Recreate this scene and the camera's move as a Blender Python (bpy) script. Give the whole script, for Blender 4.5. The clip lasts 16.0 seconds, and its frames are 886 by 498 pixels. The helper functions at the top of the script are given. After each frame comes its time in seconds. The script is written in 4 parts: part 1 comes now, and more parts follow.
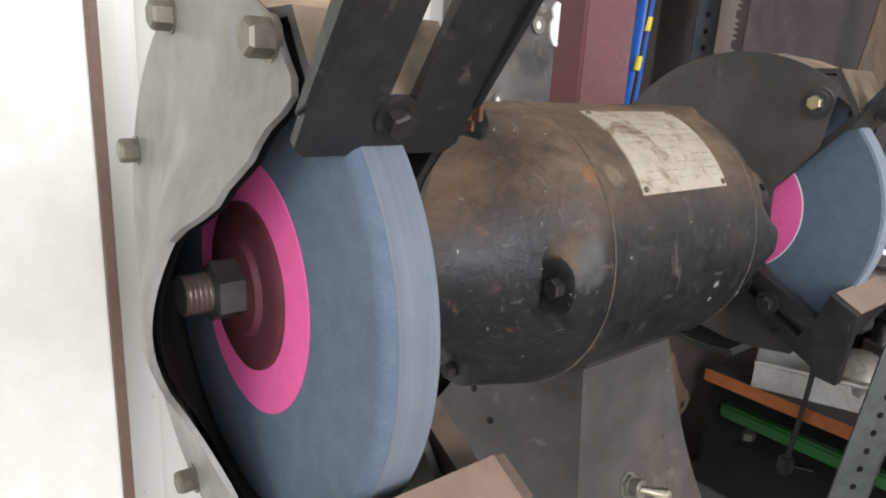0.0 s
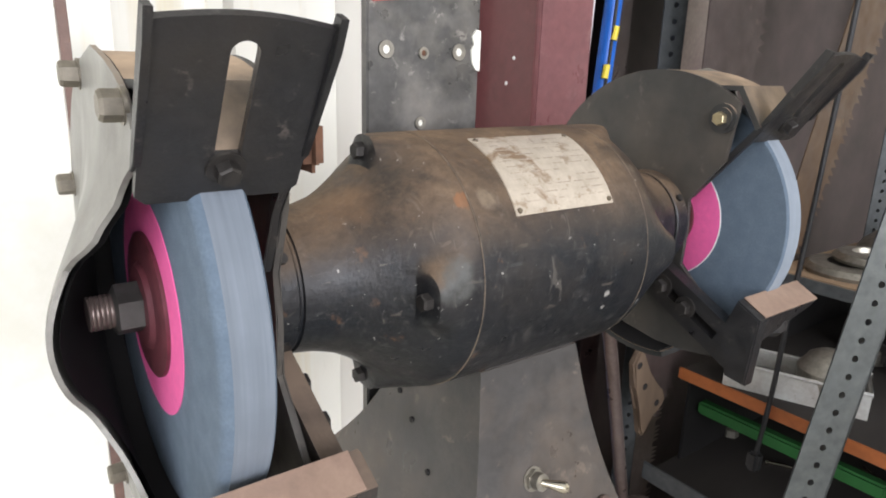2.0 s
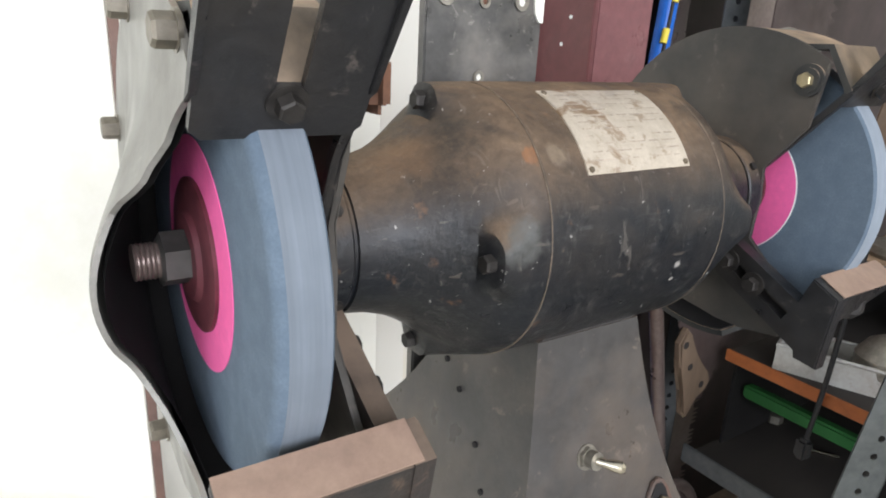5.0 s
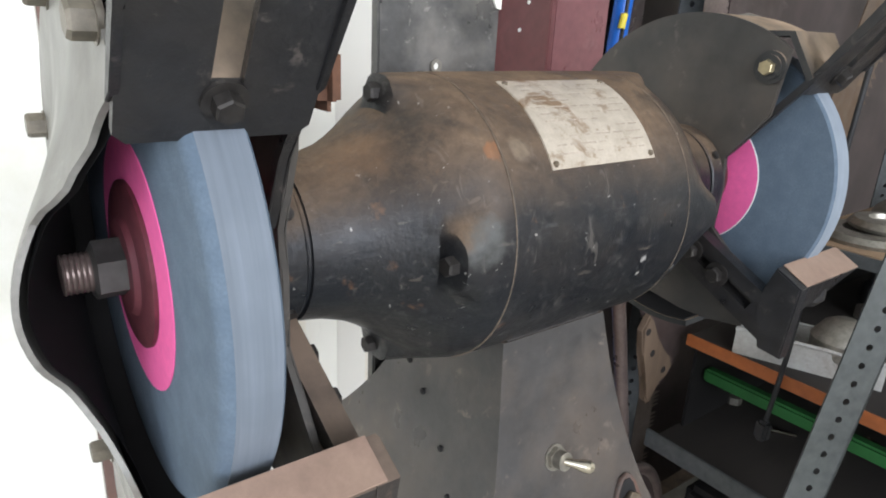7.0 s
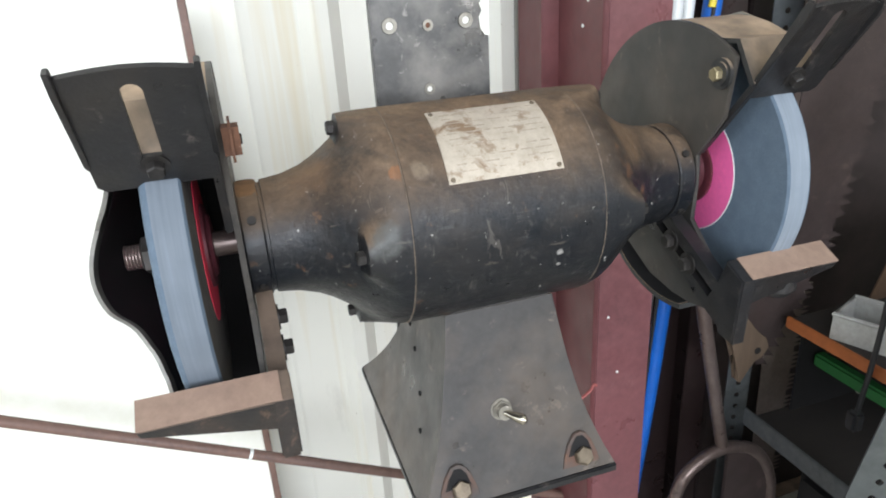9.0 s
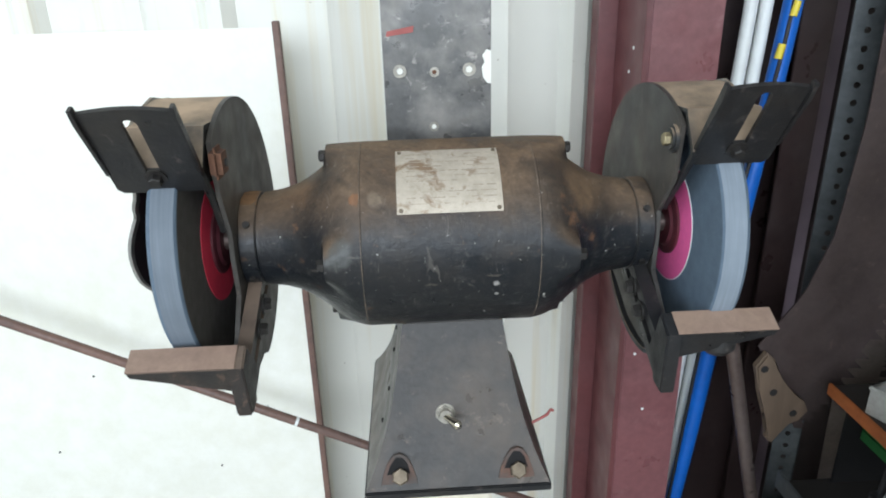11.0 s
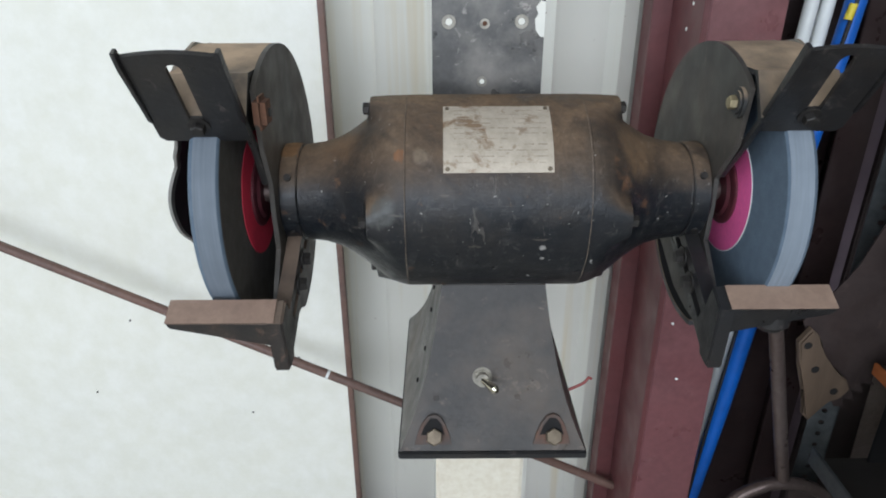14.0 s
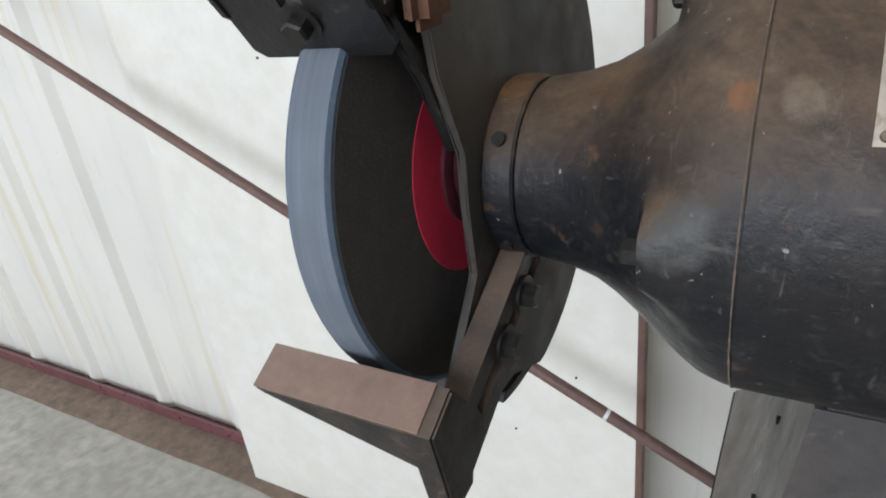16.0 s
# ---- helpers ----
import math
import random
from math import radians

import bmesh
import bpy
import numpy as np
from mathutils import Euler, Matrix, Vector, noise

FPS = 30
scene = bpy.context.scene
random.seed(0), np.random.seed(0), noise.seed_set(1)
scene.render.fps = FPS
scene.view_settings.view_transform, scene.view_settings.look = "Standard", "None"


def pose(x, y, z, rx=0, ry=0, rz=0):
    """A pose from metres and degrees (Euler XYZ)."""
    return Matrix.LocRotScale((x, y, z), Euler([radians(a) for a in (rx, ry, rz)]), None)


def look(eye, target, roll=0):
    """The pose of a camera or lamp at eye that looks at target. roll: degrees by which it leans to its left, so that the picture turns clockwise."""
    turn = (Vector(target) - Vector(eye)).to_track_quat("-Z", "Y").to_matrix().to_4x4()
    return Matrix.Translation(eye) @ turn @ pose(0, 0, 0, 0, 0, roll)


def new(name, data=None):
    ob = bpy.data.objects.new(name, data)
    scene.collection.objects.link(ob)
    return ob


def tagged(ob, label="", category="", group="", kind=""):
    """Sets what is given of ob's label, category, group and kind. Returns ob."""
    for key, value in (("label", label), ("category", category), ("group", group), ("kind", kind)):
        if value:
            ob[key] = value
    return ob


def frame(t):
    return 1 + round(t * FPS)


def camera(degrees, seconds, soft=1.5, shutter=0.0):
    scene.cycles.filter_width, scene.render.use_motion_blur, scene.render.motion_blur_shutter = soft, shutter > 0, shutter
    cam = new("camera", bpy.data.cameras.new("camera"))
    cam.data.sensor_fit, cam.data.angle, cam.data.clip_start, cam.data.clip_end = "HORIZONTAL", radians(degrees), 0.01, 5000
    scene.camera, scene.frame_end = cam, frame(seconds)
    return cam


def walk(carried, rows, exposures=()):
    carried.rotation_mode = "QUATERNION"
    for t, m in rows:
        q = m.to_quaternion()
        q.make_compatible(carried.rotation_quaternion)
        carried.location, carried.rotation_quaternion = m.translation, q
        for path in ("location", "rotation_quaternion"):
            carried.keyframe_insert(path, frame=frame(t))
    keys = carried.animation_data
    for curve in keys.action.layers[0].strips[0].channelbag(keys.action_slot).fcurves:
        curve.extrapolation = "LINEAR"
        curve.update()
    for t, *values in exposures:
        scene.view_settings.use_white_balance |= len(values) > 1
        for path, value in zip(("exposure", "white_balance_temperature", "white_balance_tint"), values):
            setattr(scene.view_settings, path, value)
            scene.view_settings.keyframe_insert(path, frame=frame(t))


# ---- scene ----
cam = camera(68.1, 16.0, soft=1.9)
PATH = [
    (0, (-0.29360, -0.23277, 1.08470), (0.93662, 1.25377, 0.55861), 3.352),
    (0.5, (-0.29333, -0.23208, 1.08322), (1.03750, 1.16865, 0.56667), 4.790),
    (1, (-0.29044, -0.24092, 1.08763), (1.02481, 1.17116, 0.56214), 4.383),
    (1.5, (-0.27258, -0.26979, 1.09668), (0.97886, 1.19681, 0.56471), 3.158),
    (2, (-0.25744, -0.29864, 1.10659), (0.89052, 1.24784, 0.56755), 1.680),
    (2.5, (-0.25555, -0.31215, 1.11012), (0.82851, 1.28184, 0.57722), 1.532),
    (3, (-0.25744, -0.31665, 1.10192), (0.78883, 1.29913, 0.55918), 1.922),
    (3.5, (-0.25698, -0.31254, 1.10024), (0.77725, 1.29847, 0.52144), 1.872),
    (4, (-0.25734, -0.29969, 1.09780), (0.77584, 1.30559, 0.50148), 1.971),
    (6.5, (-0.25899, -0.25635, 1.09046), (0.88409, 1.25170, 0.44304), 3.770),
    (7, (-0.24848, -0.26034, 1.09457), (0.90689, 1.23529, 0.44019), 2.886),
    (7.5, (-0.24187, -0.27459, 1.09961), (0.90099, 1.21745, 0.41573), 2.264),
    (8, (-0.22330, -0.31638, 1.11106), (0.80613, 1.24751, 0.40784), -0.414),
    (8.5, (-0.18873, -0.36551, 1.12990), (0.58790, 1.31935, 0.38283), -2.458),
    (11, (-0.02674, -0.48837, 1.17395), (0.06149, 1.37395, 0.45007), -1.541),
    (11.5, (-0.02119, -0.49721, 1.18459), (0.02753, 1.37091, 0.47201), -0.956),
    (12, (-0.01291, -0.50268, 1.18672), (-0.01279, 1.36239, 0.46458), -0.685),
    (12.5, (-0.01438, -0.50177, 1.18510), (-0.01589, 1.35001, 0.42953), -0.367),
    (13, (-0.02272, -0.49614, 1.18364), (-0.02384, 1.34031, 0.39153), 0.103),
    (13.5, (-0.03110, -0.49203, 1.17967), (-0.02011, 1.33163, 0.35860), 0.489),
    (14, (-0.03830, -0.47394, 1.17126), (-0.03551, 1.33937, 0.32750), -0.277),
    (14.5, (-0.04851, -0.39761, 1.14761), (-0.32501, 1.40314, 0.32248), -2.993),
    (15, (-0.04363, -0.32789, 1.13100), (-0.62077, 1.40890, 0.32448), -2.584),
    (15.5, (-0.04341, -0.26554, 1.10484), (-0.84345, 1.36755, 0.27241), -5.032),
    (16, (-0.04932, -0.23707, 1.09238), (-0.99448, 1.28927, 0.21092), -7.295),
]
LIGHT = [(0.0, 0.13, 6700, 21), (1.5, 0.34, 6750, 20), (4.0, 0.42, 6700, 18), (7.0, 0.34, 6450, 17), (8.5, 0.38, 6450, 16), (11.0, 0.0, 6150, 11), (13.0, -0.2, 6120, 11), (14.5, -0.42, 6220, 16), (16.0, -0.4, 6320, 18)]
walk(cam, [(t, look(eye, target, roll)) for t, eye, target, roll in PATH], LIGHT)

# ---- world and light ----
world = bpy.data.worlds.new("sky")
scene.world = world
world.use_nodes = True
_n = world.node_tree.nodes
_sky = _n.new("ShaderNodeTexSky")
_sky.sky_type = "NISHITA"
_sky.sun_disc = False
_sky.sun_elevation = radians(48)
_sky.sun_rotation = radians(150)
world.node_tree.links.new(_sky.outputs[0], _n["Background"].inputs[0])
_n["Background"].inputs[1].default_value = 0.06


def area_lamp(name, x, y, z, rx, ry, rz, sx, sy, watts, color):
    data = bpy.data.lights.new(name, "AREA")
    data.shape, data.size, data.size_y, data.energy, data.color = "RECTANGLE", sx, sy, watts, color
    ob = new(name, data)
    ob.matrix_world = pose(x, y, z, rx, ry, rz)
    return ob


# daylight in the shed's wide open front; added fill in an unseen side doorway
area_lamp("daylight_front", -0.75, -3.45, 2.05, 84, 0, 0, 3.9, 1.9, 182, (0.88, 0.955, 1.0))
area_lamp("side_fill", -3.4, -1.2, 2.0, 84, 0, -90, 2.0, 1.7, 34, (0.85, 0.95, 1.0))


# ---- materials ----
class Nodes:
    def __init__(self, name):
        self.mat = bpy.data.materials.new(name)
        self.mat.use_nodes = True
        self.t = self.mat.node_tree
        self.b = self.t.nodes["Principled BSDF"]
        self.co = self.t.nodes.new("ShaderNodeTexCoord").outputs["Object"]

    def link(self, a, b):
        self.t.links.new(a, b)

    def noise(self, scale, detail=4, rough=0.55, stretch=None, dist=0.0):
        n = self.t.nodes.new("ShaderNodeTexNoise")
        n.inputs["Scale"].default_value = scale
        n.inputs["Detail"].default_value = detail
        n.inputs["Roughness"].default_value = rough
        n.inputs["Distortion"].default_value = dist
        co = self.co
        if stretch:
            m = self.t.nodes.new("ShaderNodeMapping")
            m.inputs["Scale"].default_value = stretch
            self.link(co, m.inputs[0])
            co = m.outputs[0]
        self.link(co, n.inputs["Vector"])
        return n.outputs["Fac"]

    def ramp(self, fac, lo, hi, a=(0, 0, 0), b=(1, 1, 1)):
        r = self.t.nodes.new("ShaderNodeValToRGB")
        e = r.color_ramp.elements
        e[0].position, e[1].position = lo, hi
        e[0].color, e[1].color = (*a, 1), (*b, 1)
        self.link(fac, r.inputs[0])
        return r.outputs[0]

    def mix(self, fac, a, b, mode="MIX"):
        m = self.t.nodes.new("ShaderNodeMix")
        m.data_type, m.blend_type = "RGBA", mode
        for sock, v in ((m.inputs[0], fac), (m.inputs[6], a), (m.inputs[7], b)):
            if isinstance(v, (int, float)):
                sock.default_value = v
            elif isinstance(v, tuple):
                sock.default_value = (*v, 1)
            else:
                self.link(v, sock)
        return m.outputs[2]

    def math(self, op, a, b=0.0):
        m = self.t.nodes.new("ShaderNodeMath")
        m.operation = op
        m.use_clamp = True
        for sock, v in ((m.inputs[0], a), (m.inputs[1], b)):
            if isinstance(v, (int, float)):
                sock.default_value = v
            else:
                self.link(v, sock)
        return m.outputs[0]

    def up(self, lo, hi):
        g = self.t.nodes.new("ShaderNodeNewGeometry")
        s = self.t.nodes.new("ShaderNodeSeparateXYZ")
        self.link(g.outputs["Normal"], s.inputs[0])
        r = self.t.nodes.new("ShaderNodeMapRange")
        r.inputs[1].default_value, r.inputs[2].default_value = lo, hi
        self.link(s.outputs[2], r.inputs[0])
        return r.outputs[0]

    def bump(self, h, strength=0.3, dist=0.001):
        n = self.t.nodes.new("ShaderNodeBump")
        n.inputs["Strength"].default_value = strength
        n.inputs["Distance"].default_value = dist
        self.link(h, n.inputs["Height"])
        self.link(n.outputs[0], self.b.inputs["Normal"])

    def out(self, color=None, rough=None, metal=None):
        for key, v in (("Base Color", color), ("Roughness", rough), ("Metallic", metal)):
            if v is None:
                continue
            if isinstance(v, (int, float)):
                self.b.inputs[key].default_value = v
            elif isinstance(v, tuple):
                self.b.inputs[key].default_value = (*v, 1)
            else:
                self.link(v, self.b.inputs[key])
        return self.mat


def painted(name, base, worn, stain, dust=None, rough=0.45, amount=0.5, metal=0.0, scale=1.0, dlo=0.25, dhi=0.9, bump=0.25):
    """Old paint: blotches, chips down to the metal and, where given, dust lying on what faces up."""
    n = Nodes(name)
    big = n.noise(14 * scale, 5, 0.6)
    fine = n.noise(160 * scale, 6, 0.65)
    c = n.mix(n.ramp(big, 0.42, 0.68), base, stain)
    c = n.mix(n.math("MULTIPLY", n.ramp(n.noise(55 * scale, 8, 0.7, dist=0.4), 0.6, 0.68), amount), c, worn)
    c = n.mix(n.math("MULTIPLY", n.ramp(fine, 0.35, 0.7), 0.25), c, tuple(min(1, v * 1.9 + 0.01) for v in base))
    if dust:
        d = n.math("MULTIPLY", n.up(dlo, dhi), n.ramp(n.noise(22 * scale, 6, 0.6), 0.22, 0.6))
        c = n.mix(n.math("MULTIPLY", d, 0.9), c, dust)
    n.bump(n.math("ADD", n.math("MULTIPLY", fine, 0.5), n.math("MULTIPLY", big, 0.5)), bump, 0.0015)
    r = n.ramp(n.noise(40 * scale, 5), 0.3, 0.75, (rough - 0.12,) * 3, (rough + 0.2,) * 3)
    if dust:
        r = n.mix(d, r, (0.85, 0.85, 0.85))
    return n.out(c, r, metal)


def plain(name, base, rough=0.6, metal=0.0, var=0.25, scale=60, stretch=None, bump=0.15):
    n = Nodes(name)
    a = n.noise(scale, 6, 0.6, stretch)
    b = n.noise(scale * 0.12, 3, 0.5)
    lo, hi = tuple(v * (1 - var) for v in base), tuple(min(1, v * (1 + var)) for v in base)
    c = n.mix(n.ramp(a, 0.3, 0.7), lo, hi)
    c = n.mix(n.math("MULTIPLY", n.ramp(b, 0.35, 0.65), 0.5), c, lo)
    n.bump(a, bump, 0.0008)
    return n.out(c, n.ramp(b, 0.3, 0.7, (max(0.05, rough - 0.1),) * 3, (min(1, rough + 0.1),) * 3), metal)


DUST = (0.25, 0.165, 0.1)


def motor_paint(name, patches):
    """Glossy black enamel: scratches and chips, oily brown dust on what faces up, and single worn or rusty patches."""
    n = Nodes(name)
    big = n.noise(16, 6, 0.62)
    fine = n.noise(210, 6, 0.7)
    c = n.mix(n.ramp(big, 0.38, 0.68), (0.0065, 0.0085, 0.0115), (0.017, 0.0165, 0.0165))
    # rubbed film of grinding dust, patchy, streaked round the housing
    film = n.math("MULTIPLY", n.up(-0.35, 0.55), n.math("MULTIPLY", n.ramp(n.noise(26, 9, 0.7, (0.8, 1, 1), 1.2), 0.4, 0.66), n.ramp(n.noise(7, 3, 0.5), 0.32, 0.62, (0.35,) * 3, (1, 1, 1))))
    c = n.mix(n.math("MULTIPLY", film, 0.5), c, (0.085, 0.063, 0.045))
    c = n.mix(n.math("MULTIPLY", n.ramp(n.noise(90, 9, 0.78, dist=0.8), 0.55, 0.66), 0.4), c, (0.095, 0.088, 0.08))
    c = n.mix(n.math("MULTIPLY", n.ramp(n.noise(190, 3, 0.6, dist=0.6), 0.69, 0.72), 0.55), c, (0.5, 0.48, 0.44))
    c = n.mix(n.math("MULTIPLY", n.ramp(n.noise(170, 3, 0.55, (0.3, 1, 1), 0.6), 0.67, 0.71), 0.3), c, (0.15, 0.125, 0.1))
    c = n.mix(n.math("MULTIPLY", n.ramp(n.noise(150, 3, 0.6, (1, 0.3, 0.3), 1.4), 0.655, 0.7), 0.35), c, (0.14, 0.125, 0.108))
    c = n.mix(n.math("MULTIPLY", n.ramp(n.noise(430, 4, 0.65, (0.16, 1, 1), 0.5), 0.56, 0.72), n.ramp(n.noise(40, 5, 0.6), 0.42, 0.62, (0.03,) * 3, (0.34,) * 3)), c, (0.1, 0.1, 0.1))
    c = n.mix(n.math("MULTIPLY", n.ramp(n.noise(30, 6, 0.65), 0.62, 0.69), 0.55), c, (0.18, 0.088, 0.042))
    d = n.math("MULTIPLY", n.up(0.25, 0.88), n.ramp(n.noise(13, 9, 0.7, dist=0.9), 0.36, 0.6, (0.25,) * 3, (1, 1, 1)))
    dust = n.mix(n.ramp(fine, 0.3, 0.7), (0.155, 0.097, 0.055), (0.275, 0.182, 0.112))
    dust = n.mix(n.ramp(n.noise(20, 5, 0.6), 0.55, 0.72), dust, (0.12, 0.078, 0.048))
    c = n.mix(n.math("MULTIPLY", d, 0.85), c, dust)
    r = n.ramp(n.noise(60, 6, 0.65), 0.3, 0.75, (0.24,) * 3, (0.55,) * 3)
    r = n.mix(n.math("MULTIPLY", film, 0.6), r, (0.7, 0.7, 0.7))
    r = n.mix(d, r, (0.8, 0.8, 0.8))
    for centre, size, colour, cover in patches:
        g = n.t.nodes.new("ShaderNodeVectorMath")
        g.operation = "DISTANCE"
        n.link(n.co, g.inputs[0])
        g.inputs[1].default_value = centre
        k = n.math("ADD", n.math("MULTIPLY", g.outputs["Value"], 0.5 / size), n.math("MULTIPLY", n.noise(1.0 / size, 6, 0.65), 0.7))
        k = n.ramp(k, 0.62, 0.84, (1, 1, 1), (0, 0, 0))
        c = n.mix(n.math("MULTIPLY", k, n.ramp(n.noise(150, 6, 0.7), 0.28, 0.6, (0.3 * cover,) * 3, (cover,) * 3)), c, colour)
    n.bump(n.math("ADD", n.math("MULTIPLY", fine, 0.35), n.math("MULTIPLY", n.noise(45, 6, 0.6), 0.65)), 0.7, 0.0018)
    n.b.inputs["Specular IOR Level"].default_value = 0.36
    return n.out(c, r, 0.0)


M_MOTOR = motor_paint("black_motor_enamel", [
    ((-0.052, -0.056, 1.044), 0.0065, (0.26, 0.2, 0.14), 0.45),
    ((0.03, -0.0695, 0.984), 0.0026, (0.42, 0.4, 0.37), 0.9),
    ((0.0305, -0.067, 0.9745), 0.0018, (0.38, 0.36, 0.33), 0.8),
])
M_BELL = motor_paint("black_bell_enamel", [
    ((-0.079, -0.0705, 1.0105), 0.0125, (0.08, 0.082, 0.077), 0.85),
    ((-0.0655, -0.055, 1.0445), 0.0055, (0.24, 0.1, 0.04), 0.8),
    ((-0.11, -0.02, 1.044), 0.02, (0.2, 0.115, 0.06), 0.5),
    ((-0.098, -0.03, 1.055), 0.02, (0.022, 0.02, 0.018), 0.75),
])
M_BELL_RIGHT = motor_paint("black_bell_enamel_chipped", [
    ((0.092, -0.062, 0.994), 0.006, (0.3, 0.24, 0.18), 0.7),
    ((0.1, -0.035, 1.04), 0.022, (0.2, 0.125, 0.07), 0.6),
])
M_BLACK = painted("black_steel", (0.011, 0.011, 0.012), (0.14, 0.115, 0.1), (0.02, 0.017, 0.015), None, 0.38, 0.45, scale=1.6, bump=0.5)
M_GUARD = painted("black_guard_paint", (0.016, 0.017, 0.017), (0.12, 0.11, 0.1), (0.035, 0.033, 0.03), (0.5, 0.36, 0.24), 0.5, 0.3, dlo=0.3, dhi=0.62)
M_COVER = painted("grey_guard_cover", (0.23, 0.225, 0.205), (0.33, 0.31, 0.275), (0.16, 0.152, 0.135), (0.3, 0.22, 0.15), 0.42, 0.4, metal=0.25, dlo=0.6, dhi=1.0)
M_PED = painted("pedestal_paint", (0.043, 0.04, 0.038), (0.22, 0.17, 0.135), (0.1, 0.08, 0.065), (0.16, 0.125, 0.097), 0.36, 0.5, dlo=0.3, dhi=1.0, bump=0.4)
M_PLATE = painted("scuffed_steel_plate", (0.085, 0.083, 0.08), (0.4, 0.37, 0.34), (0.22, 0.205, 0.185), None, 0.36, 0.6, metal=0.5, scale=1.6)
M_REST = painted("rest_worn_top", (0.25, 0.17, 0.125), (0.3, 0.2, 0.15), (0.2, 0.13, 0.1), None, 0.6, 0.4)
M_RUST = plain("rust", (0.13, 0.06, 0.034), 0.9, 0, 0.45, 120, bump=0.5)
M_STEEL = plain("bolt_steel", (0.24, 0.215, 0.175), 0.42, 0.8, 0.3, 200)
M_DARKBOLT = plain("dark_bolt", (0.04, 0.036, 0.033), 0.5, 0.5, 0.4, 200)
M_BRASS = plain("brassy_nut", (0.5, 0.42, 0.26), 0.35, 0.85, 0.25, 200)
M_CHROME = plain("nickel", (0.72, 0.66, 0.54), 0.18, 1.0, 0.1, 300, bump=0.03)
M_STONE = plain("blue_grey_abrasive", (0.1, 0.138, 0.182), 0.9, 0, 0.14, 900, bump=0.4)
M_STONE_RIM = plain("worn_abrasive_rim", (0.145, 0.17, 0.2), 0.85, 0, 0.16, 420, (1, 0.03, 0.03), bump=0.2)
M_RIM_SHEEN = plain("sheen_abrasive_rim", (0.2, 0.235, 0.275), 0.7, 0, 0.16, 420, (1, 0.03, 0.03), bump=0.2)
M_PINK = plain("pink_blotter", (0.85, 0.13, 0.36), 0.7, 0, 0.08, 250)
M_RED = plain("red_blotter", (0.72, 0.04, 0.085), 0.7, 0, 0.08, 250)


def name_paint():
    n = Nodes("stained_nameplate")
    c = n.mix(n.ramp(n.noise(120, 6, 0.7), 0.3, 0.7), (0.42, 0.36, 0.285), (0.58, 0.51, 0.42))
    c = n.mix(n.math("MULTIPLY", n.ramp(n.noise(38, 7, 0.68, dist=0.7), 0.54, 0.61), 0.85), c, (0.21, 0.125, 0.065))
    c = n.mix(n.math("MULTIPLY", n.ramp(n.noise(90, 7, 0.7), 0.58, 0.66), 0.7), c, (0.26, 0.18, 0.115))
    n.bump(n.noise(160, 6, 0.65), 0.5, 0.0008)
    return n.out(c, n.ramp(n.noise(50, 5), 0.3, 0.7, (0.3,) * 3, (0.6,) * 3), 0.3)


M_NAME = name_paint()
M_INK = plain("faded_ink", (0.42, 0.355, 0.285), 0.8, 0, 0.3, 300)
def wall_paint():
    """Cream baked paint with faint yellow runs down the ribs and grey hand grime."""
    n = Nodes("cream_sheet_metal")
    c = n.mix(n.ramp(n.noise(3.5, 4), 0.4, 0.68), (0.78, 0.765, 0.69), (0.73, 0.72, 0.65))
    c = n.mix(n.math("MULTIPLY", n.ramp(n.noise(34, 5, 0.6, (1, 1, 0.025)), 0.55, 0.7), 0.55), c, (0.66, 0.56, 0.36))
    c = n.mix(n.math("MULTIPLY", n.ramp(n.noise(18, 7, 0.7, (1, 1, 0.3)), 0.6, 0.72), 0.3), c, (0.5, 0.48, 0.42))
    c = n.mix(n.math("MULTIPLY", n.ramp(n.noise(120, 3, 0.6), 0.74, 0.77), 0.7), c, (0.3, 0.24, 0.17))
    n.bump(n.noise(9, 3), 0.1, 0.002)
    return n.out(c, n.ramp(n.noise(12, 5), 0.3, 0.7, (0.35,) * 3, (0.5,) * 3))


M_WALL = wall_paint()
M_SHEET = painted("cream_door_sheet", (0.76, 0.745, 0.65), (0.62, 0.6, 0.52), (0.73, 0.72, 0.64), None, 0.4, 0.1, scale=0.2, bump=0.08)
M_TRIM = painted("brown_trim_paint", (0.15, 0.085, 0.065), (0.3, 0.22, 0.17), (0.1, 0.06, 0.05), None, 0.55, 0.3)
M_COLUMN = painted("oxide_primer_steel", (0.165, 0.064, 0.067), (0.28, 0.165, 0.165), (0.13, 0.052, 0.055), None, 0.36, 0.25, scale=0.6)
M_CONC = plain("concrete", (0.42, 0.4, 0.35), 0.9, 0, 0.25, 35, bump=0.5)
M_DIRT = plain("floor_dirt", (0.23, 0.17, 0.125), 0.95, 0, 0.35, 50, bump=0.6)
M_BLUE = plain("blue_hose", (0.01, 0.12, 0.5), 0.4, 0, 0.15, 60)
M_WHITE = plain("white_pvc", (0.72, 0.74, 0.72), 0.4, 0, 0.06, 60)
M_YELLOW = plain("yellow_tape", (0.75, 0.6, 0.05), 0.5, 0, 0.1, 60)
M_GALV = plain("galvanised_angle", (0.1, 0.108, 0.104), 0.45, 0.6, 0.2, 90)
M_RAIL = plain("blue_grey_rail", (0.07, 0.078, 0.088), 0.55, 0.2, 0.25, 50)
M_SAW = painted("rusty_saw_blade", (0.055, 0.039, 0.036), (0.14, 0.1, 0.085), (0.04, 0.028, 0.026), None, 0.5, 0.4, metal=0.3)
